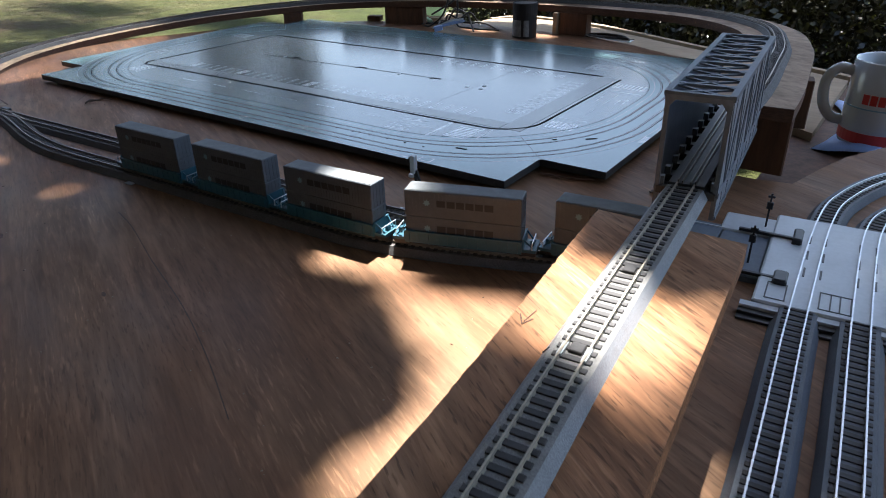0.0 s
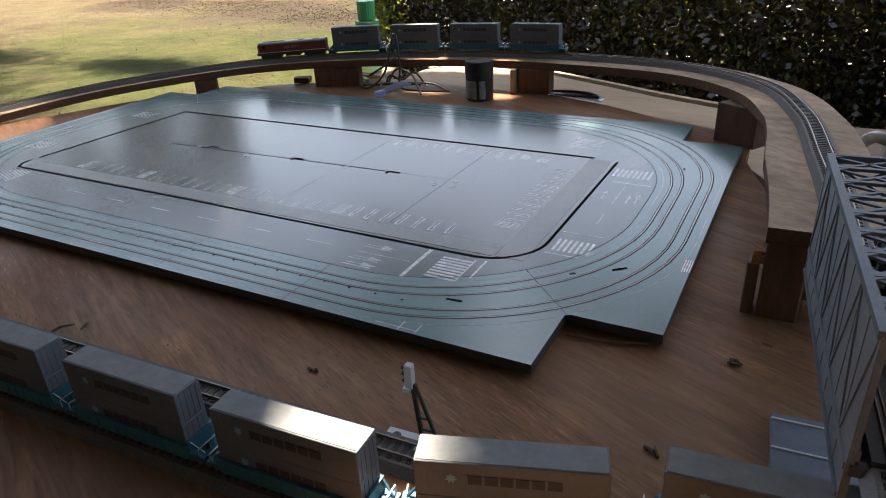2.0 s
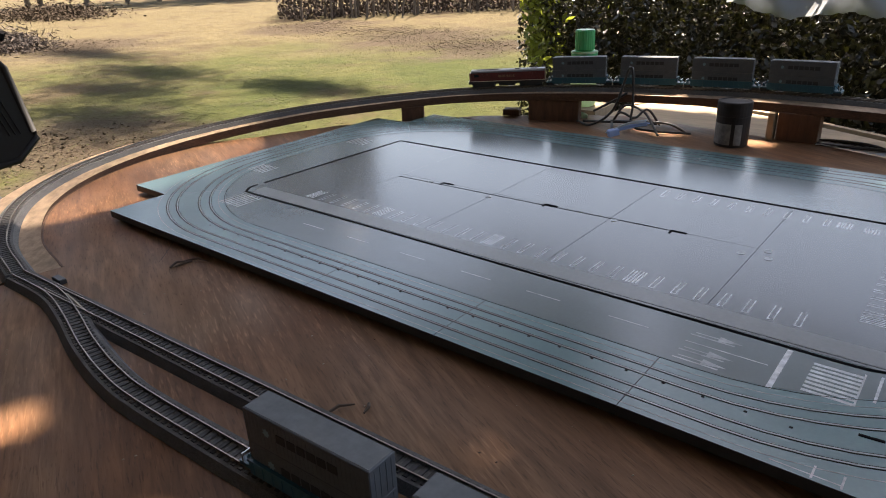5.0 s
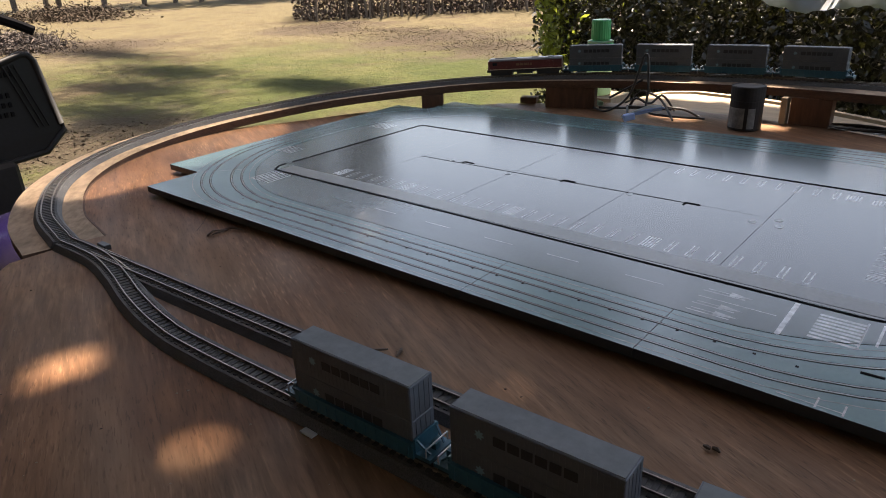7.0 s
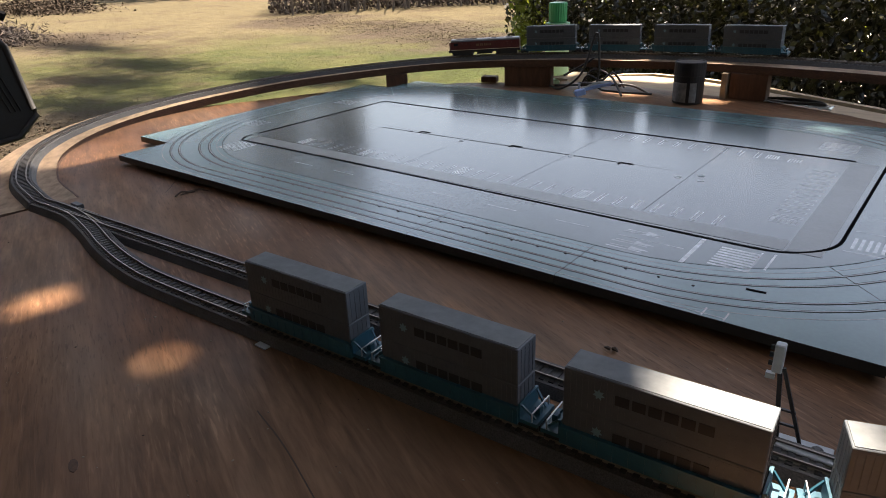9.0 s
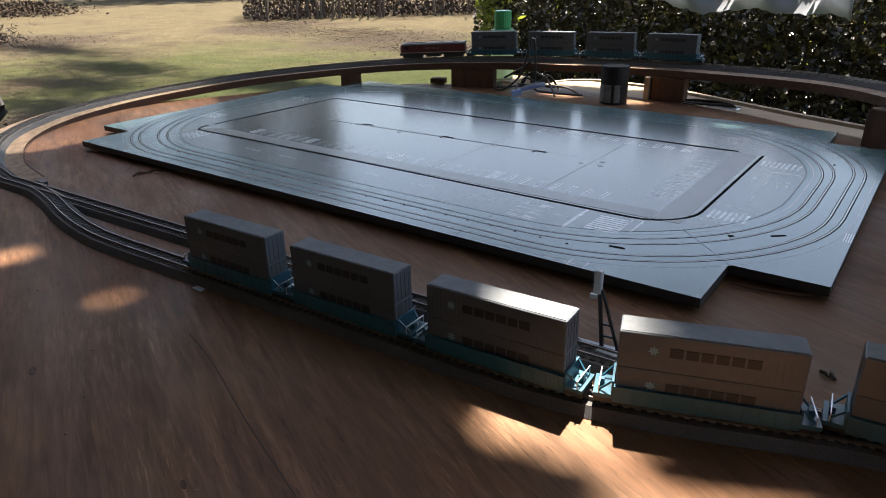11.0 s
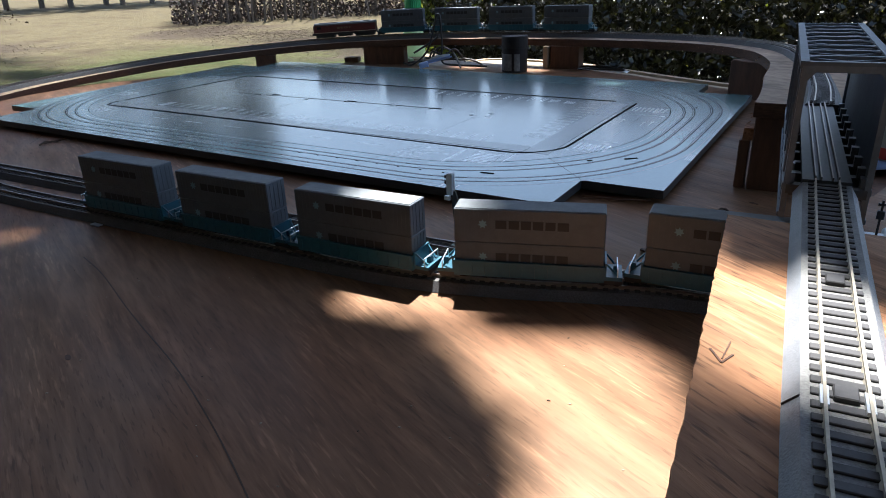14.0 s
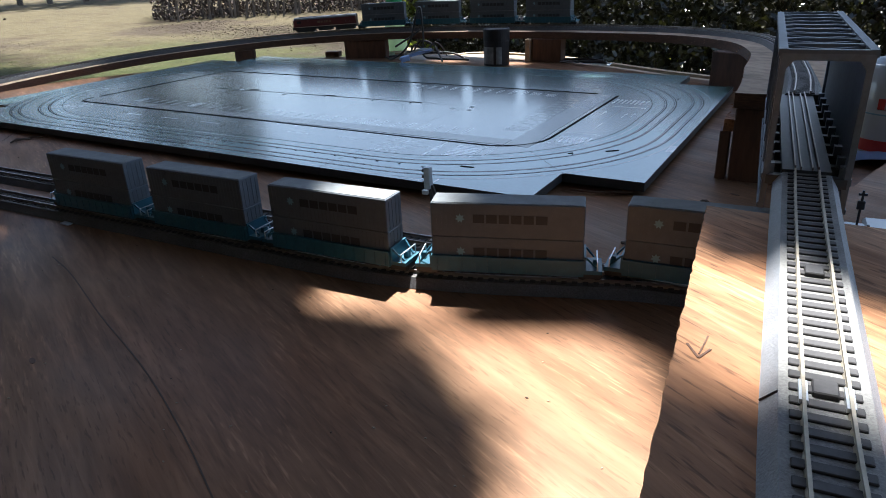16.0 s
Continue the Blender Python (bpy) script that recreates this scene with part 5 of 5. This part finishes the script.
# ---- small litter on the plywood ----
rng = random.Random(4)
for x, y, r, n in ((-0.555, -0.02, 0.012, 3), (-0.30, -0.075, 0.008, 2), (0.075, -0.03, 0.0035, 2), (-0.12, -0.045, 0.003, 2), (0.10, 0.06, 0.004, 3), (-0.62, 0.03, 0.02, 1)):
    for k in range(n):
        a = rng.uniform(0, 6.28)
        p = Vector((x + rng.uniform(-r, r), y + rng.uniform(-r, r), 0.0012))
        e = Vector((math.cos(a), math.sin(a), 0.08)) * r * rng.uniform(0.5, 1.1)
        bend = Vector((-e.y, e.x, 0.5 * r)) * 0.35
        tw = Shape().tube([p - e, p + bend * 0.7, p + e], [0.0009, 0.0011, 0.0005], 5).done("twig", TWIG)
        tagged(tw, "small dark twig fragment lying on the plywood", "twig", "litter on the table")
tw = Shape().tube([(0.004, 0.05, 0.002), (0.03, 0.052, 0.002), (0.052, 0.06, 0.0025)], 0.0008, 6).done("wire_end", POST_WOOD)
tagged(tw, "short brown wire running from under the board", "wire")

chip = Shape().prism([(-0.004, -0.007), (0.005, -0.006), (0.004, 0.007), (-0.003, 0.006)], 0.0, 0.009, pose(0.1005, 0.130, 0.0362, 3, 2, 8)).done("wood_splinter", PLY_RAMP)
tagged(chip, "pale splintered wood offcut lying on the reddish slab", "wood offcut")
slab = Shape().chamfer(-0.0035, -0.008, 0.0, 0.0035, 0.008, 0.036, 0.0006, pose(0.0985, 0.131, 0, 0, 0, 4)).done("wood_offcut", POST_WOOD)
tagged(slab, "thin reddish wooden slab standing against the ramp's end post", "wood offcut")

# crumbs and dust on the table and board
crng = random.Random(17)
for name, mat, n, label in (("wood_crumb", TWIG, 50, "brown bark crumbs scattered over the plywood"), ("sawdust", PALE_PLY, 150, "pale sawdust specks scattered over the plywood")):
    q = Shape()
    for i in range(n):
        x, y, r = crng.uniform(-0.60, 0.12), crng.uniform(-0.32, 0.0), crng.uniform(0.0002, 0.00055)
        if near_y(x) - 0.016 < y < far_y(x) + 0.014:
            continue
        q.turned([(r, 0.0), (r * 0.7, r * 0.8)], 5, pose(x, y, 0, 0, 0, crng.uniform(0, 90)) @ Matrix.Diagonal((1.6, 0.8, 1, 1)))
    tagged(q.done(name, mat), label, "crumbs", kind="stuff")


# ---- garden ----
def leaf_cloud(rng, n, place, size, mat, name, parent, aspect=0.5, flat=0.0):
    vs = np.zeros((n * 4, 3))
    for i in range(n):
        c = place(rng)
        if c is None:
            vs[i * 4:i * 4 + 4] = vs[0]
            continue
        u = Vector((rng.gauss(0, 1), rng.gauss(0, 1), rng.gauss(0, 1) * (1 - flat))).normalized()
        w = u.cross(Vector((rng.gauss(0, 1) * (1 - flat), rng.gauss(0, 1) * (1 - flat), rng.gauss(0, 1)))).normalized()
        s = size * rng.uniform(0.6, 1.3)
        c = Vector(c)
        vs[i * 4] = c - u * s * 0.5
        vs[i * 4 + 1] = c + w * s * aspect * 0.5
        vs[i * 4 + 2] = c + u * s * 0.5
        vs[i * 4 + 3] = c - w * s * aspect * 0.5
    fs = [(i * 4, i * 4 + 1, i * 4 + 2, i * 4 + 3) for i in range(n)]
    return link_mesh(name, vs, fs, mat, parent)


ground = Shape()
gn = 60
gv = []
for i in range(gn + 1):
    for j in range(gn + 1):
        x, y = -40 + 80 * i / gn, -40 + 80 * j / gn
        gv.append((x, y, GROUND_Z + 0.05 * noise.noise(Vector((x * 0.2, y * 0.2, 0))) * min(1, max(0, (math.hypot(x, y) - 2) / 4))))
gf = [(i * (gn + 1) + j, (i + 1) * (gn + 1) + j, (i + 1) * (gn + 1) + j + 1, i * (gn + 1) + j + 1) for i in range(gn) for j in range(gn)]
tagged(link_mesh("ground", gv, gf, GROUND), "patchy sunlit lawn with bare dry soil", "ground", kind="structure")

rng = random.Random(11)


def lawn(r):
    a = math.radians(r.uniform(92, 168))
    d = 2.0 + 9 * r.random() ** 1.3
    x, y = d * math.cos(a), d * math.sin(a)
    if noise.noise(Vector((x * 0.5, y * 0.5, 3))) < r.uniform(-0.45, 0.15):
        return None
    return (x, y, GROUND_Z + r.uniform(0.0, 0.02))


tagged(leaf_cloud(rng, 60000, lawn, 0.022, GRASS, "grass", None, 0.16, 0.75), "short patchy lawn grass", "grass", kind="stuff")


def litter(r):
    k = r.random()
    cx, cy, s, h = [(-9.2, 7.5, 0.9, 0.07), (-6.3, 7.0, 1.0, 0.07), (-5.0, 6.4, 0.7, 0.06), (-4.5, 1.5, 0.9, 0.015), (-10.6, 4.2, 1.0, 0.05), (-7.6, 7.4, 1.0, 0.02), (-4.9, 1.1, 0.6, 0.015)][int(k * 7)]
    dx, dy = r.gauss(0, 0.6), r.gauss(0, 0.5)
    return (cx + dx * s, cy + dy * s, GROUND_Z + 0.003 + r.random() * h * math.exp(-dx * dx - dy * dy))


tagged(leaf_cloud(rng, 30000, litter, 0.022, DRY, "leaf_litter", None, 0.45, 0.85), "scattered dry brown leaves on the lawn", "leaf litter", kind="stuff")



def brush_place(r):
    return (-11.6 + r.gauss(0, 0.5), 3.45 + r.gauss(0, 0.3), GROUND_Z + abs(r.gauss(0, 0.11)))


tagged(leaf_cloud(rng, 9000, brush_place, 0.10, BRUSH, "brush_pile", None, 0.14, 0.2), "heap of dark dead branches on the lawn", "brush pile", kind="stuff")


def leaf_heap(r):
    return (-18.8 + r.gauss(0, 1.0), 7.3 + r.gauss(0, 0.5), GROUND_Z + abs(r.gauss(0, 0.12)))


tagged(leaf_cloud(rng, 9000, leaf_heap, 0.07, DRY, "leaf_heap", None, 0.5, 0.5), "raked heap of pale dry leaves on the lawn", "leaf heap", kind="stuff")
hedge = thing("hedge", "dense dark green hedge with leaf tips coloured as sunlit", "hedge")


def in_hedge(r):
    x = r.uniform(-2.34, 3.2)
    left = max(0, (-1.3 - x) / 0.85)
    y = 2.75 + 0.18 * math.sin(x * 3.1) + r.random() ** 1.6 * 0.9 + left * 0.5
    z = GROUND_Z + 0.03 + r.random() * (0.97 + 0.06 * math.sin(x * 2.3) - left * 0.05)
    return (x, y, z)


leaf_cloud(rng, 130000, in_hedge, 0.037, LEAF, "foliage", hedge, 0.5)


def deep(r):
    p = in_hedge(r)
    return (p[0], p[1] + 0.55, p[2])


leaf_cloud(rng, 15000, deep, 0.085, LEAF, "inner_foliage", hedge, 0.6)


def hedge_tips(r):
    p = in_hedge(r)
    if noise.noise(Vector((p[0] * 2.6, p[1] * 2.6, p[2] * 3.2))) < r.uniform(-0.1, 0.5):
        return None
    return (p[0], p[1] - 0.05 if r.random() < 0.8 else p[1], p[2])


tagged(leaf_cloud(rng, 9000, hedge_tips, 0.020, LEAF_LIT, "lit_leaf_tip", hedge, 0.5), kind="stuff")


# paler leaves stand in for sunlight on the hedge's left end
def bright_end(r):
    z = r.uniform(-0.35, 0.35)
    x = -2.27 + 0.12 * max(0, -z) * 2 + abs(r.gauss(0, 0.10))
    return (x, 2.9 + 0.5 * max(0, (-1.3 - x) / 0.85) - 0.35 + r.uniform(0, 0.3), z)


tagged(leaf_cloud(rng, 1300, bright_end, 0.05, LEAF_LIT, "sunlit_leaf", hedge, 0.4), kind="stuff")
q = Shape()
for i in range(70):
    x = rng.uniform(-1.4, 3.0)
    y = 3.0 + rng.uniform(0, 0.5)
    q.tube([(x, y, GROUND_Z), (x + rng.uniform(-0.1, 0.1), y + rng.uniform(-0.1, 0.1), 0.2), (x + rng.uniform(-0.25, 0.25), y + rng.uniform(-0.2, 0.1), 0.24)], [0.018, 0.012, 0.004], 5)
tagged(q.done("stem", BARK, hedge), kind="stuff")

# far shrubs and stems at the lawn's end
shrubs = thing("far_shrubs", "row of dark shrubs and thin stems at the lawn's far end", "shrubs")


def far_shrub(r):
    a = math.radians(r.uniform(100, 143))
    d = 13.5 + r.random() * 2.5
    return (d * math.cos(a), d * math.sin(a), GROUND_Z + r.random() ** 1.5 * 1.7)


leaf_cloud(rng, 45000, far_shrub, 0.075, SHRUB, "foliage", shrubs, 0.5)
q = Shape()
for i in range(150):
    a = math.radians(rng.uniform(98, 142))
    dd = 13.2 + rng.uniform(0, 1.5)
    x, y = dd * math.cos(a), dd * math.sin(a)
    q.tube([(x, y, GROUND_Z), (x + rng.uniform(-0.2, 0.2), y, 0.4), (x + rng.uniform(-0.5, 0.5), y, 2.0)], [0.022, 0.016, 0.007], 5)
tagged(q.done("stem", BARK, shrubs), kind="stuff")

# tall trees that close the garden beyond the lawn
def far_woods(r):
    a = math.radians(178 - 42 * r.random() ** 0.8)
    d = 24.5 + r.random() * 5
    top = 10.5 + 2.5 * noise.noise(Vector((a * 9, 0.0, 2.0)))
    z = 1.6 + r.random() ** 0.8 * (top - 1.6)
    if noise.noise(Vector((a * 14, z * 0.4, 5.0))) > 0.15:
        return None
    return (d * math.cos(a), d * math.sin(a), GROUND_Z + z)


tagged(leaf_cloud(rng, 7500, far_woods, 0.55, LEAF, "far_woods", None, 0.6), "dark leafy trees along the garden's far boundary", "trees", kind="stuff")
q = Shape()
for i in range(20):
    a = math.radians(137 + 40 * i / 19 + rng.uniform(-0.8, 0.8))
    dd = 25.5 + rng.uniform(0, 3)
    x, y = dd * math.cos(a), dd * math.sin(a)
    q.tube([(x, y, GROUND_Z - 0.1), (x + rng.uniform(-0.3, 0.3), y, 2.0), (x + rng.uniform(-0.8, 0.8), y, 6.0)], [0.09, 0.07, 0.04], 6)
tagged(q.done("far_trunk", BARK), "bare dark trunks of the boundary trees", "tree trunks", kind="stuff")

# white sheet hung in the hedge
tarp = thing("plastic_sheet", "crumpled white plastic sheet hanging over the hedge", "plastic sheet")
vs, fs = [], []
for i in range(41):
    for j in range(9):
        x = -0.685 + 0.535 * i / 40
        wav = 0.008 * math.sin(i * 0.9) + 0.008 * math.sin(i * 2.3 + j)
        vs.append((x, 1.70 + 0.03 * math.sin(j * 1.1 + i * 0.4), 0.060 + 0.005 * math.sin(i * 0.35) - 0.02 * max(0, (i - 34) / 6) * (1 - j / 8) + wav * 0.3 + 0.30 * j / 8 + 0.03 * max(0, 1 - i / 6) * (1 - j / 8)))
for i in range(40):
    for j in range(8):
        fs.append((i * 9 + j, (i + 1) * 9 + j, (i + 1) * 9 + j + 1, i * 9 + j + 1))
Shape().tube([(-3.0, 1.78, 0.40), (0.0, 1.70, 0.365), (2.5, 1.78, 0.40)], 0.003, 6).done("line", CABLE, tarp)
o = link_mesh("sheet", vs, fs, SHEET, tarp, smooth=True)
o.modifiers.new("thick", "SOLIDIFY").thickness = 0.002

# black garden chair beyond the table
chair = thing("garden_chair", "black plastic garden chair with perforated back on the lawn", "chair")
BX = -1.87
outline = [(0.35, -0.12), (0.355, -0.135), (0.303, -0.182), (0.218, -0.19), (0.0, -0.19), (-0.08, -0.17), (-0.11, -0.10), (-0.09, 0.03), (-0.05, 0.055), (0.05, 0.035), (0.25, 0.036), (0.30, 0.052), (0.314, 0.05), (0.326, 0.035)]
n = len(outline)
Shape().add([(BX + 0.05 * (0.1 - y) ** 2, y, z) for y, z in outline] + [(BX - 0.028 + 0.05 * (0.1 - y) ** 2, y, z) for y, z in outline],
            [tuple(range(n - 1, -1, -1)), tuple(range(n, 2 * n))] + [(i, (i + 1) % n, n + (i + 1) % n, n + i) for i in range(n)]).done("backrest", CHAIR_BLACK, chair)
rim = [(BX + 0.05 * (0.1 - y) ** 2, y, z) for y, z in outline]
Shape().tube(rim + rim[:1], 0.008, 8).done("backrest_rim", CHAIR_BLACK, chair, smooth=True)
for k in range(3):
    y = 0.30 - 0.012 * k
    Shape().bar((BX + 0.006, y - 0.02, 0.03), (BX + 0.006, y + 0.022, -0.12), 0.004, 0.003).done("rib", CHAIR_BLACK, chair)
for y, z in [(0.27 - 0.012 * i, 0.012 - 0.0005 * i) for i in range(9)] + [(0.25 - 0.014 * i, -0.035 - 0.022 * j) for j in range(3) for i in range(5)]:
    Shape().box(BX + 0.002, y - 0.0035, z - 0.006, BX + 0.006, y + 0.0035, z + 0.005).done("vent_slot", GROOVE, chair)
Shape().tube(smooth_path([(-1.87, 0.345, 0.10), (-1.89, 0.30, 0.125), (-1.92, 0.15, 0.19), (-1.95, 0.0, 0.22)], 0.02), 0.012, 8).done("armrest", GROOVE, chair)
Shape().bar((-1.93, 0.10, 0.20), (-1.90, 0.06, -0.10), 0.025).done("arm_support", CHAIR_BLACK, chair)
Shape().chamfer(-1.90, -0.06, -0.30, -1.84, 0.225, -0.185, 0.01).done("back_skirt", CHAIR_BLACK, chair)
SEAT = pose(-2.07, 0.13, 0)
Shape().chamfer(-0.20, -0.20, -0.36, 0.20, 0.20, -0.33, 0.01, SEAT).done("seat", CHAIR_BLACK, chair)
for x, y in ((-0.18, -0.18), (0.18, -0.18), (-0.18, 0.18), (0.18, 0.18)):
    Shape().bar((-2.07 + x * 1.1, 0.13 + y * 1.1, GROUND_Z), (-2.07 + x, 0.13 + y, -0.34), 0.035).done("leg", CHAIR_BLACK, chair)
for y in (0.05, 0.22):
    Shape().bar((-1.90, y, -0.16), (-1.91, y, -0.345), 0.03).done("back_support", CHAIR_BLACK, chair)
tub = thing("purple_tub", "glossy dark purple plastic tub beside the chair", "tub", at=pose(-1.54, 0.17, GROUND_Z))
Shape().turned([(0.14, 0), (0.16, 0.02), (0.17, 0.42), (0.14, 0.50), (0.03, 0.53)], 28).done("tub", PURPLE, tub, smooth=True)

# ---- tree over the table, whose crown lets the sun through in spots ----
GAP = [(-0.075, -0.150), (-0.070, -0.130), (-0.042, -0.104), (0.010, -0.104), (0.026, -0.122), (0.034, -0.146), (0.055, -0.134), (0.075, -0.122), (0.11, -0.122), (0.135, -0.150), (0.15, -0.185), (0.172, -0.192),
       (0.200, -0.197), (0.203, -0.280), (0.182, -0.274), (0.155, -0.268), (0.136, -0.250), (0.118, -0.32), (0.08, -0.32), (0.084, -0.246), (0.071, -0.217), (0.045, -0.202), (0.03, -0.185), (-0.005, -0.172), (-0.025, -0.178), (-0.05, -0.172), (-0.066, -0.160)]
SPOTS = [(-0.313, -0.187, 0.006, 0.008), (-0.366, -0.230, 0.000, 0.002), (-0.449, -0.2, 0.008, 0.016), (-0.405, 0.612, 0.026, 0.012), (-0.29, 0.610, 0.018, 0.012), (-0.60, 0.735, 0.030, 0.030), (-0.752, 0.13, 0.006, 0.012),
         (-0.115, 0.467, 0.014, 0.004), (-0.86, 0.0, 0.012, 0.012), (-0.83, 0.08, 0.0, 0.02), (0.218, -0.24, -0.003, 0.04), (0.27, -0.25, 0.006, 0.03), (0.192, -0.252, 0.002, 0.03)]
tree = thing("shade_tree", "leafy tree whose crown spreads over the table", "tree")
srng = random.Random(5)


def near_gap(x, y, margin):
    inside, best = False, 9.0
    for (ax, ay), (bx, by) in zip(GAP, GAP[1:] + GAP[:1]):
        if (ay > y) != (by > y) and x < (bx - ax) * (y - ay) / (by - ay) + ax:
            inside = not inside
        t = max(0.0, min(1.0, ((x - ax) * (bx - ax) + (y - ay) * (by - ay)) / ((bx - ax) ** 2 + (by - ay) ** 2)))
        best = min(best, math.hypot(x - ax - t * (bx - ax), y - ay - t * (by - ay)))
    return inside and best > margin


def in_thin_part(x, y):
    """Where only an added high leaf layer filters the sun over the table."""
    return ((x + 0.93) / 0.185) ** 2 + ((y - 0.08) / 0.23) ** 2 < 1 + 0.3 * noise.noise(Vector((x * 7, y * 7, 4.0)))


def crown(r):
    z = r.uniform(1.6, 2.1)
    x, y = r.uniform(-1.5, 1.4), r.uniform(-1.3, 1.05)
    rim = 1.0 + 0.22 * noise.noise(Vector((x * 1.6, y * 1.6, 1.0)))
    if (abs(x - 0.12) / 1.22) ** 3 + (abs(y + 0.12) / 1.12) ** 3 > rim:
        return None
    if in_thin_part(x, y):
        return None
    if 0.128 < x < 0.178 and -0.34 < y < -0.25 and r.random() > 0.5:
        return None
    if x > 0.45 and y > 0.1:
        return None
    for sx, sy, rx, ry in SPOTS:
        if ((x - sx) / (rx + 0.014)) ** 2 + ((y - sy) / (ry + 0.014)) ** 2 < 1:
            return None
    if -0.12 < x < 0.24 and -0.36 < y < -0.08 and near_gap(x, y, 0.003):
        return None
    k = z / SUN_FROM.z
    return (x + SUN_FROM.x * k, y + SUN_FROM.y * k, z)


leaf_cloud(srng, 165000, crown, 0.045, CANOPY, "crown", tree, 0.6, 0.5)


# unseen leaf layer, added high up for soft partial sun at the table's left
def high_filter_leaves(r):
    x, y, z = r.uniform(-1.2, -0.60), r.uniform(-0.25, 0.45), r.uniform(8.0, 9.5)
    k = z / SUN_FROM.z
    return (x + SUN_FROM.x * k, y + SUN_FROM.y * k, z)


leaf_cloud(srng, 1450, high_filter_leaves, 0.05, CANOPY, "high_filter_leaves", tree, 0.6, 0.5)


# unseen leaves added to shade the ground behind; openings brighten the board's reflection
def outer_crown(r):
    x, y, z = r.uniform(-2.2, 1.5), r.uniform(0.95, 2.7), r.uniform(1.65, 2.2)
    if noise.noise(Vector((x * 1.7, y * 1.7, 7.0))) < -0.08 or (-0.9 < x < 0.05 and 1.25 < y < 2.0) or (0.05 <= x < 0.8 and 1.1 < y < 1.8):
        return None
    k = z / SUN_FROM.z
    return (x + SUN_FROM.x * k, y + SUN_FROM.y * k, z)


leaf_cloud(srng, 26000, outer_crown, 0.05, CANOPY, "outer_crown", tree, 0.6, 0.5)
q = Shape()
q.tube([(1.7, -1.5, GROUND_Z), (1.65, -1.45, 0.4), (1.5, -1.3, 1.3), (1.2, -1.0, 1.9), (0.6, -0.5, 2.4)], [0.13, 0.11, 0.09, 0.07, 0.03], 10)
q.done("trunk", BARK, tree)

# unseen tree, added for the shaded patches on the lawn
lawn_tree = thing("garden_tree", "unseen tree added to shade part of the lawn", "tree")


def lawn_crown(r):
    cx, cy, rx, ry = [(-6.2, 2.6, 1.1, 0.5), (-7.0, 3.4, 1.0, 0.4), (-4.7, 3.5, 0.6, 0.25), (-9.4, 3.9, 1.3, 0.4), (-5.0, 1.9, 1.0, 0.45)][int(r.random() * 5)]
    z = r.uniform(6.5, 8.5)
    k = (z - GROUND_Z) / SUN_FROM.z
    a, d = r.uniform(0, 6.28), abs(r.gauss(0, 0.75))
    return (cx + rx * d * math.cos(a) + SUN_FROM.x * k, cy + ry * d * math.sin(a) + SUN_FROM.y * k, z)


leaf_cloud(srng, 17000, lawn_crown, 0.085, CANOPY, "crown", lawn_tree, 0.6, 0.3)
Shape().tube([(-9.4, -3.0, GROUND_Z), (-9.2, -1.5, 2.4), (-8.6, 2.0, 5.2), (-7.8, 5.0, 7.4)], [0.2, 0.16, 0.12, 0.06], 10).done("trunk", BARK, lawn_tree)

# ---- unseen walls and roof behind the camera, added to bounce and block light ----
BOUNCE_TAN = material("tan_bounce_wall", (0.42, 0.32, 0.23), 0.9, grain=(30, 0.2), blotch=(2, 0.2))
BLOCKER_BROWN = material("brown_light_blocker", (0.10, 0.075, 0.062), 0.9, grain=(30, 0.2), blotch=(2, 0.2))
tagged(Shape().box(-4.5, -1.9, GROUND_Z, 4.5, -1.7, 2.9).done("bounce_wall_south", BOUNCE_TAN), "unseen tan wall added to bounce light onto the table", "wall", kind="structure")
tagged(Shape().box(-4.5, -1.7, 2.5, 4.5, -0.2, 2.6).done("sky_blocker_roof", BLOCKER_BROWN), "unseen roof slab added to block skylight", "roof", kind="structure")
# added wall keeps western skylight off the table's front left
tagged(Shape().box(-1.5, -1.7, GROUND_Z, -1.35, -0.02, 2.5).done("blocker_wall_west", BLOCKER_BROWN), "unseen brown wall added to darken the table's left", "wall", kind="structure")


# ---- sleepers, last ----
lay_sleepers(plank_track, PLANK_LINE, 0.0, True, 0.20)
lay_sleepers(near_track, NEAR, 0.0004, True)
lay_sleepers(far_track, FAR, 0.0, True, 0.0, 0.8)
lay_sleepers(ring_track, RING, 0.0, False)
lay_sleepers(side_a, SIDE_A, 0.0006, True, 0.15, 0.75)
lay_sleepers(side_b, SIDE_B, 0.0006, False)
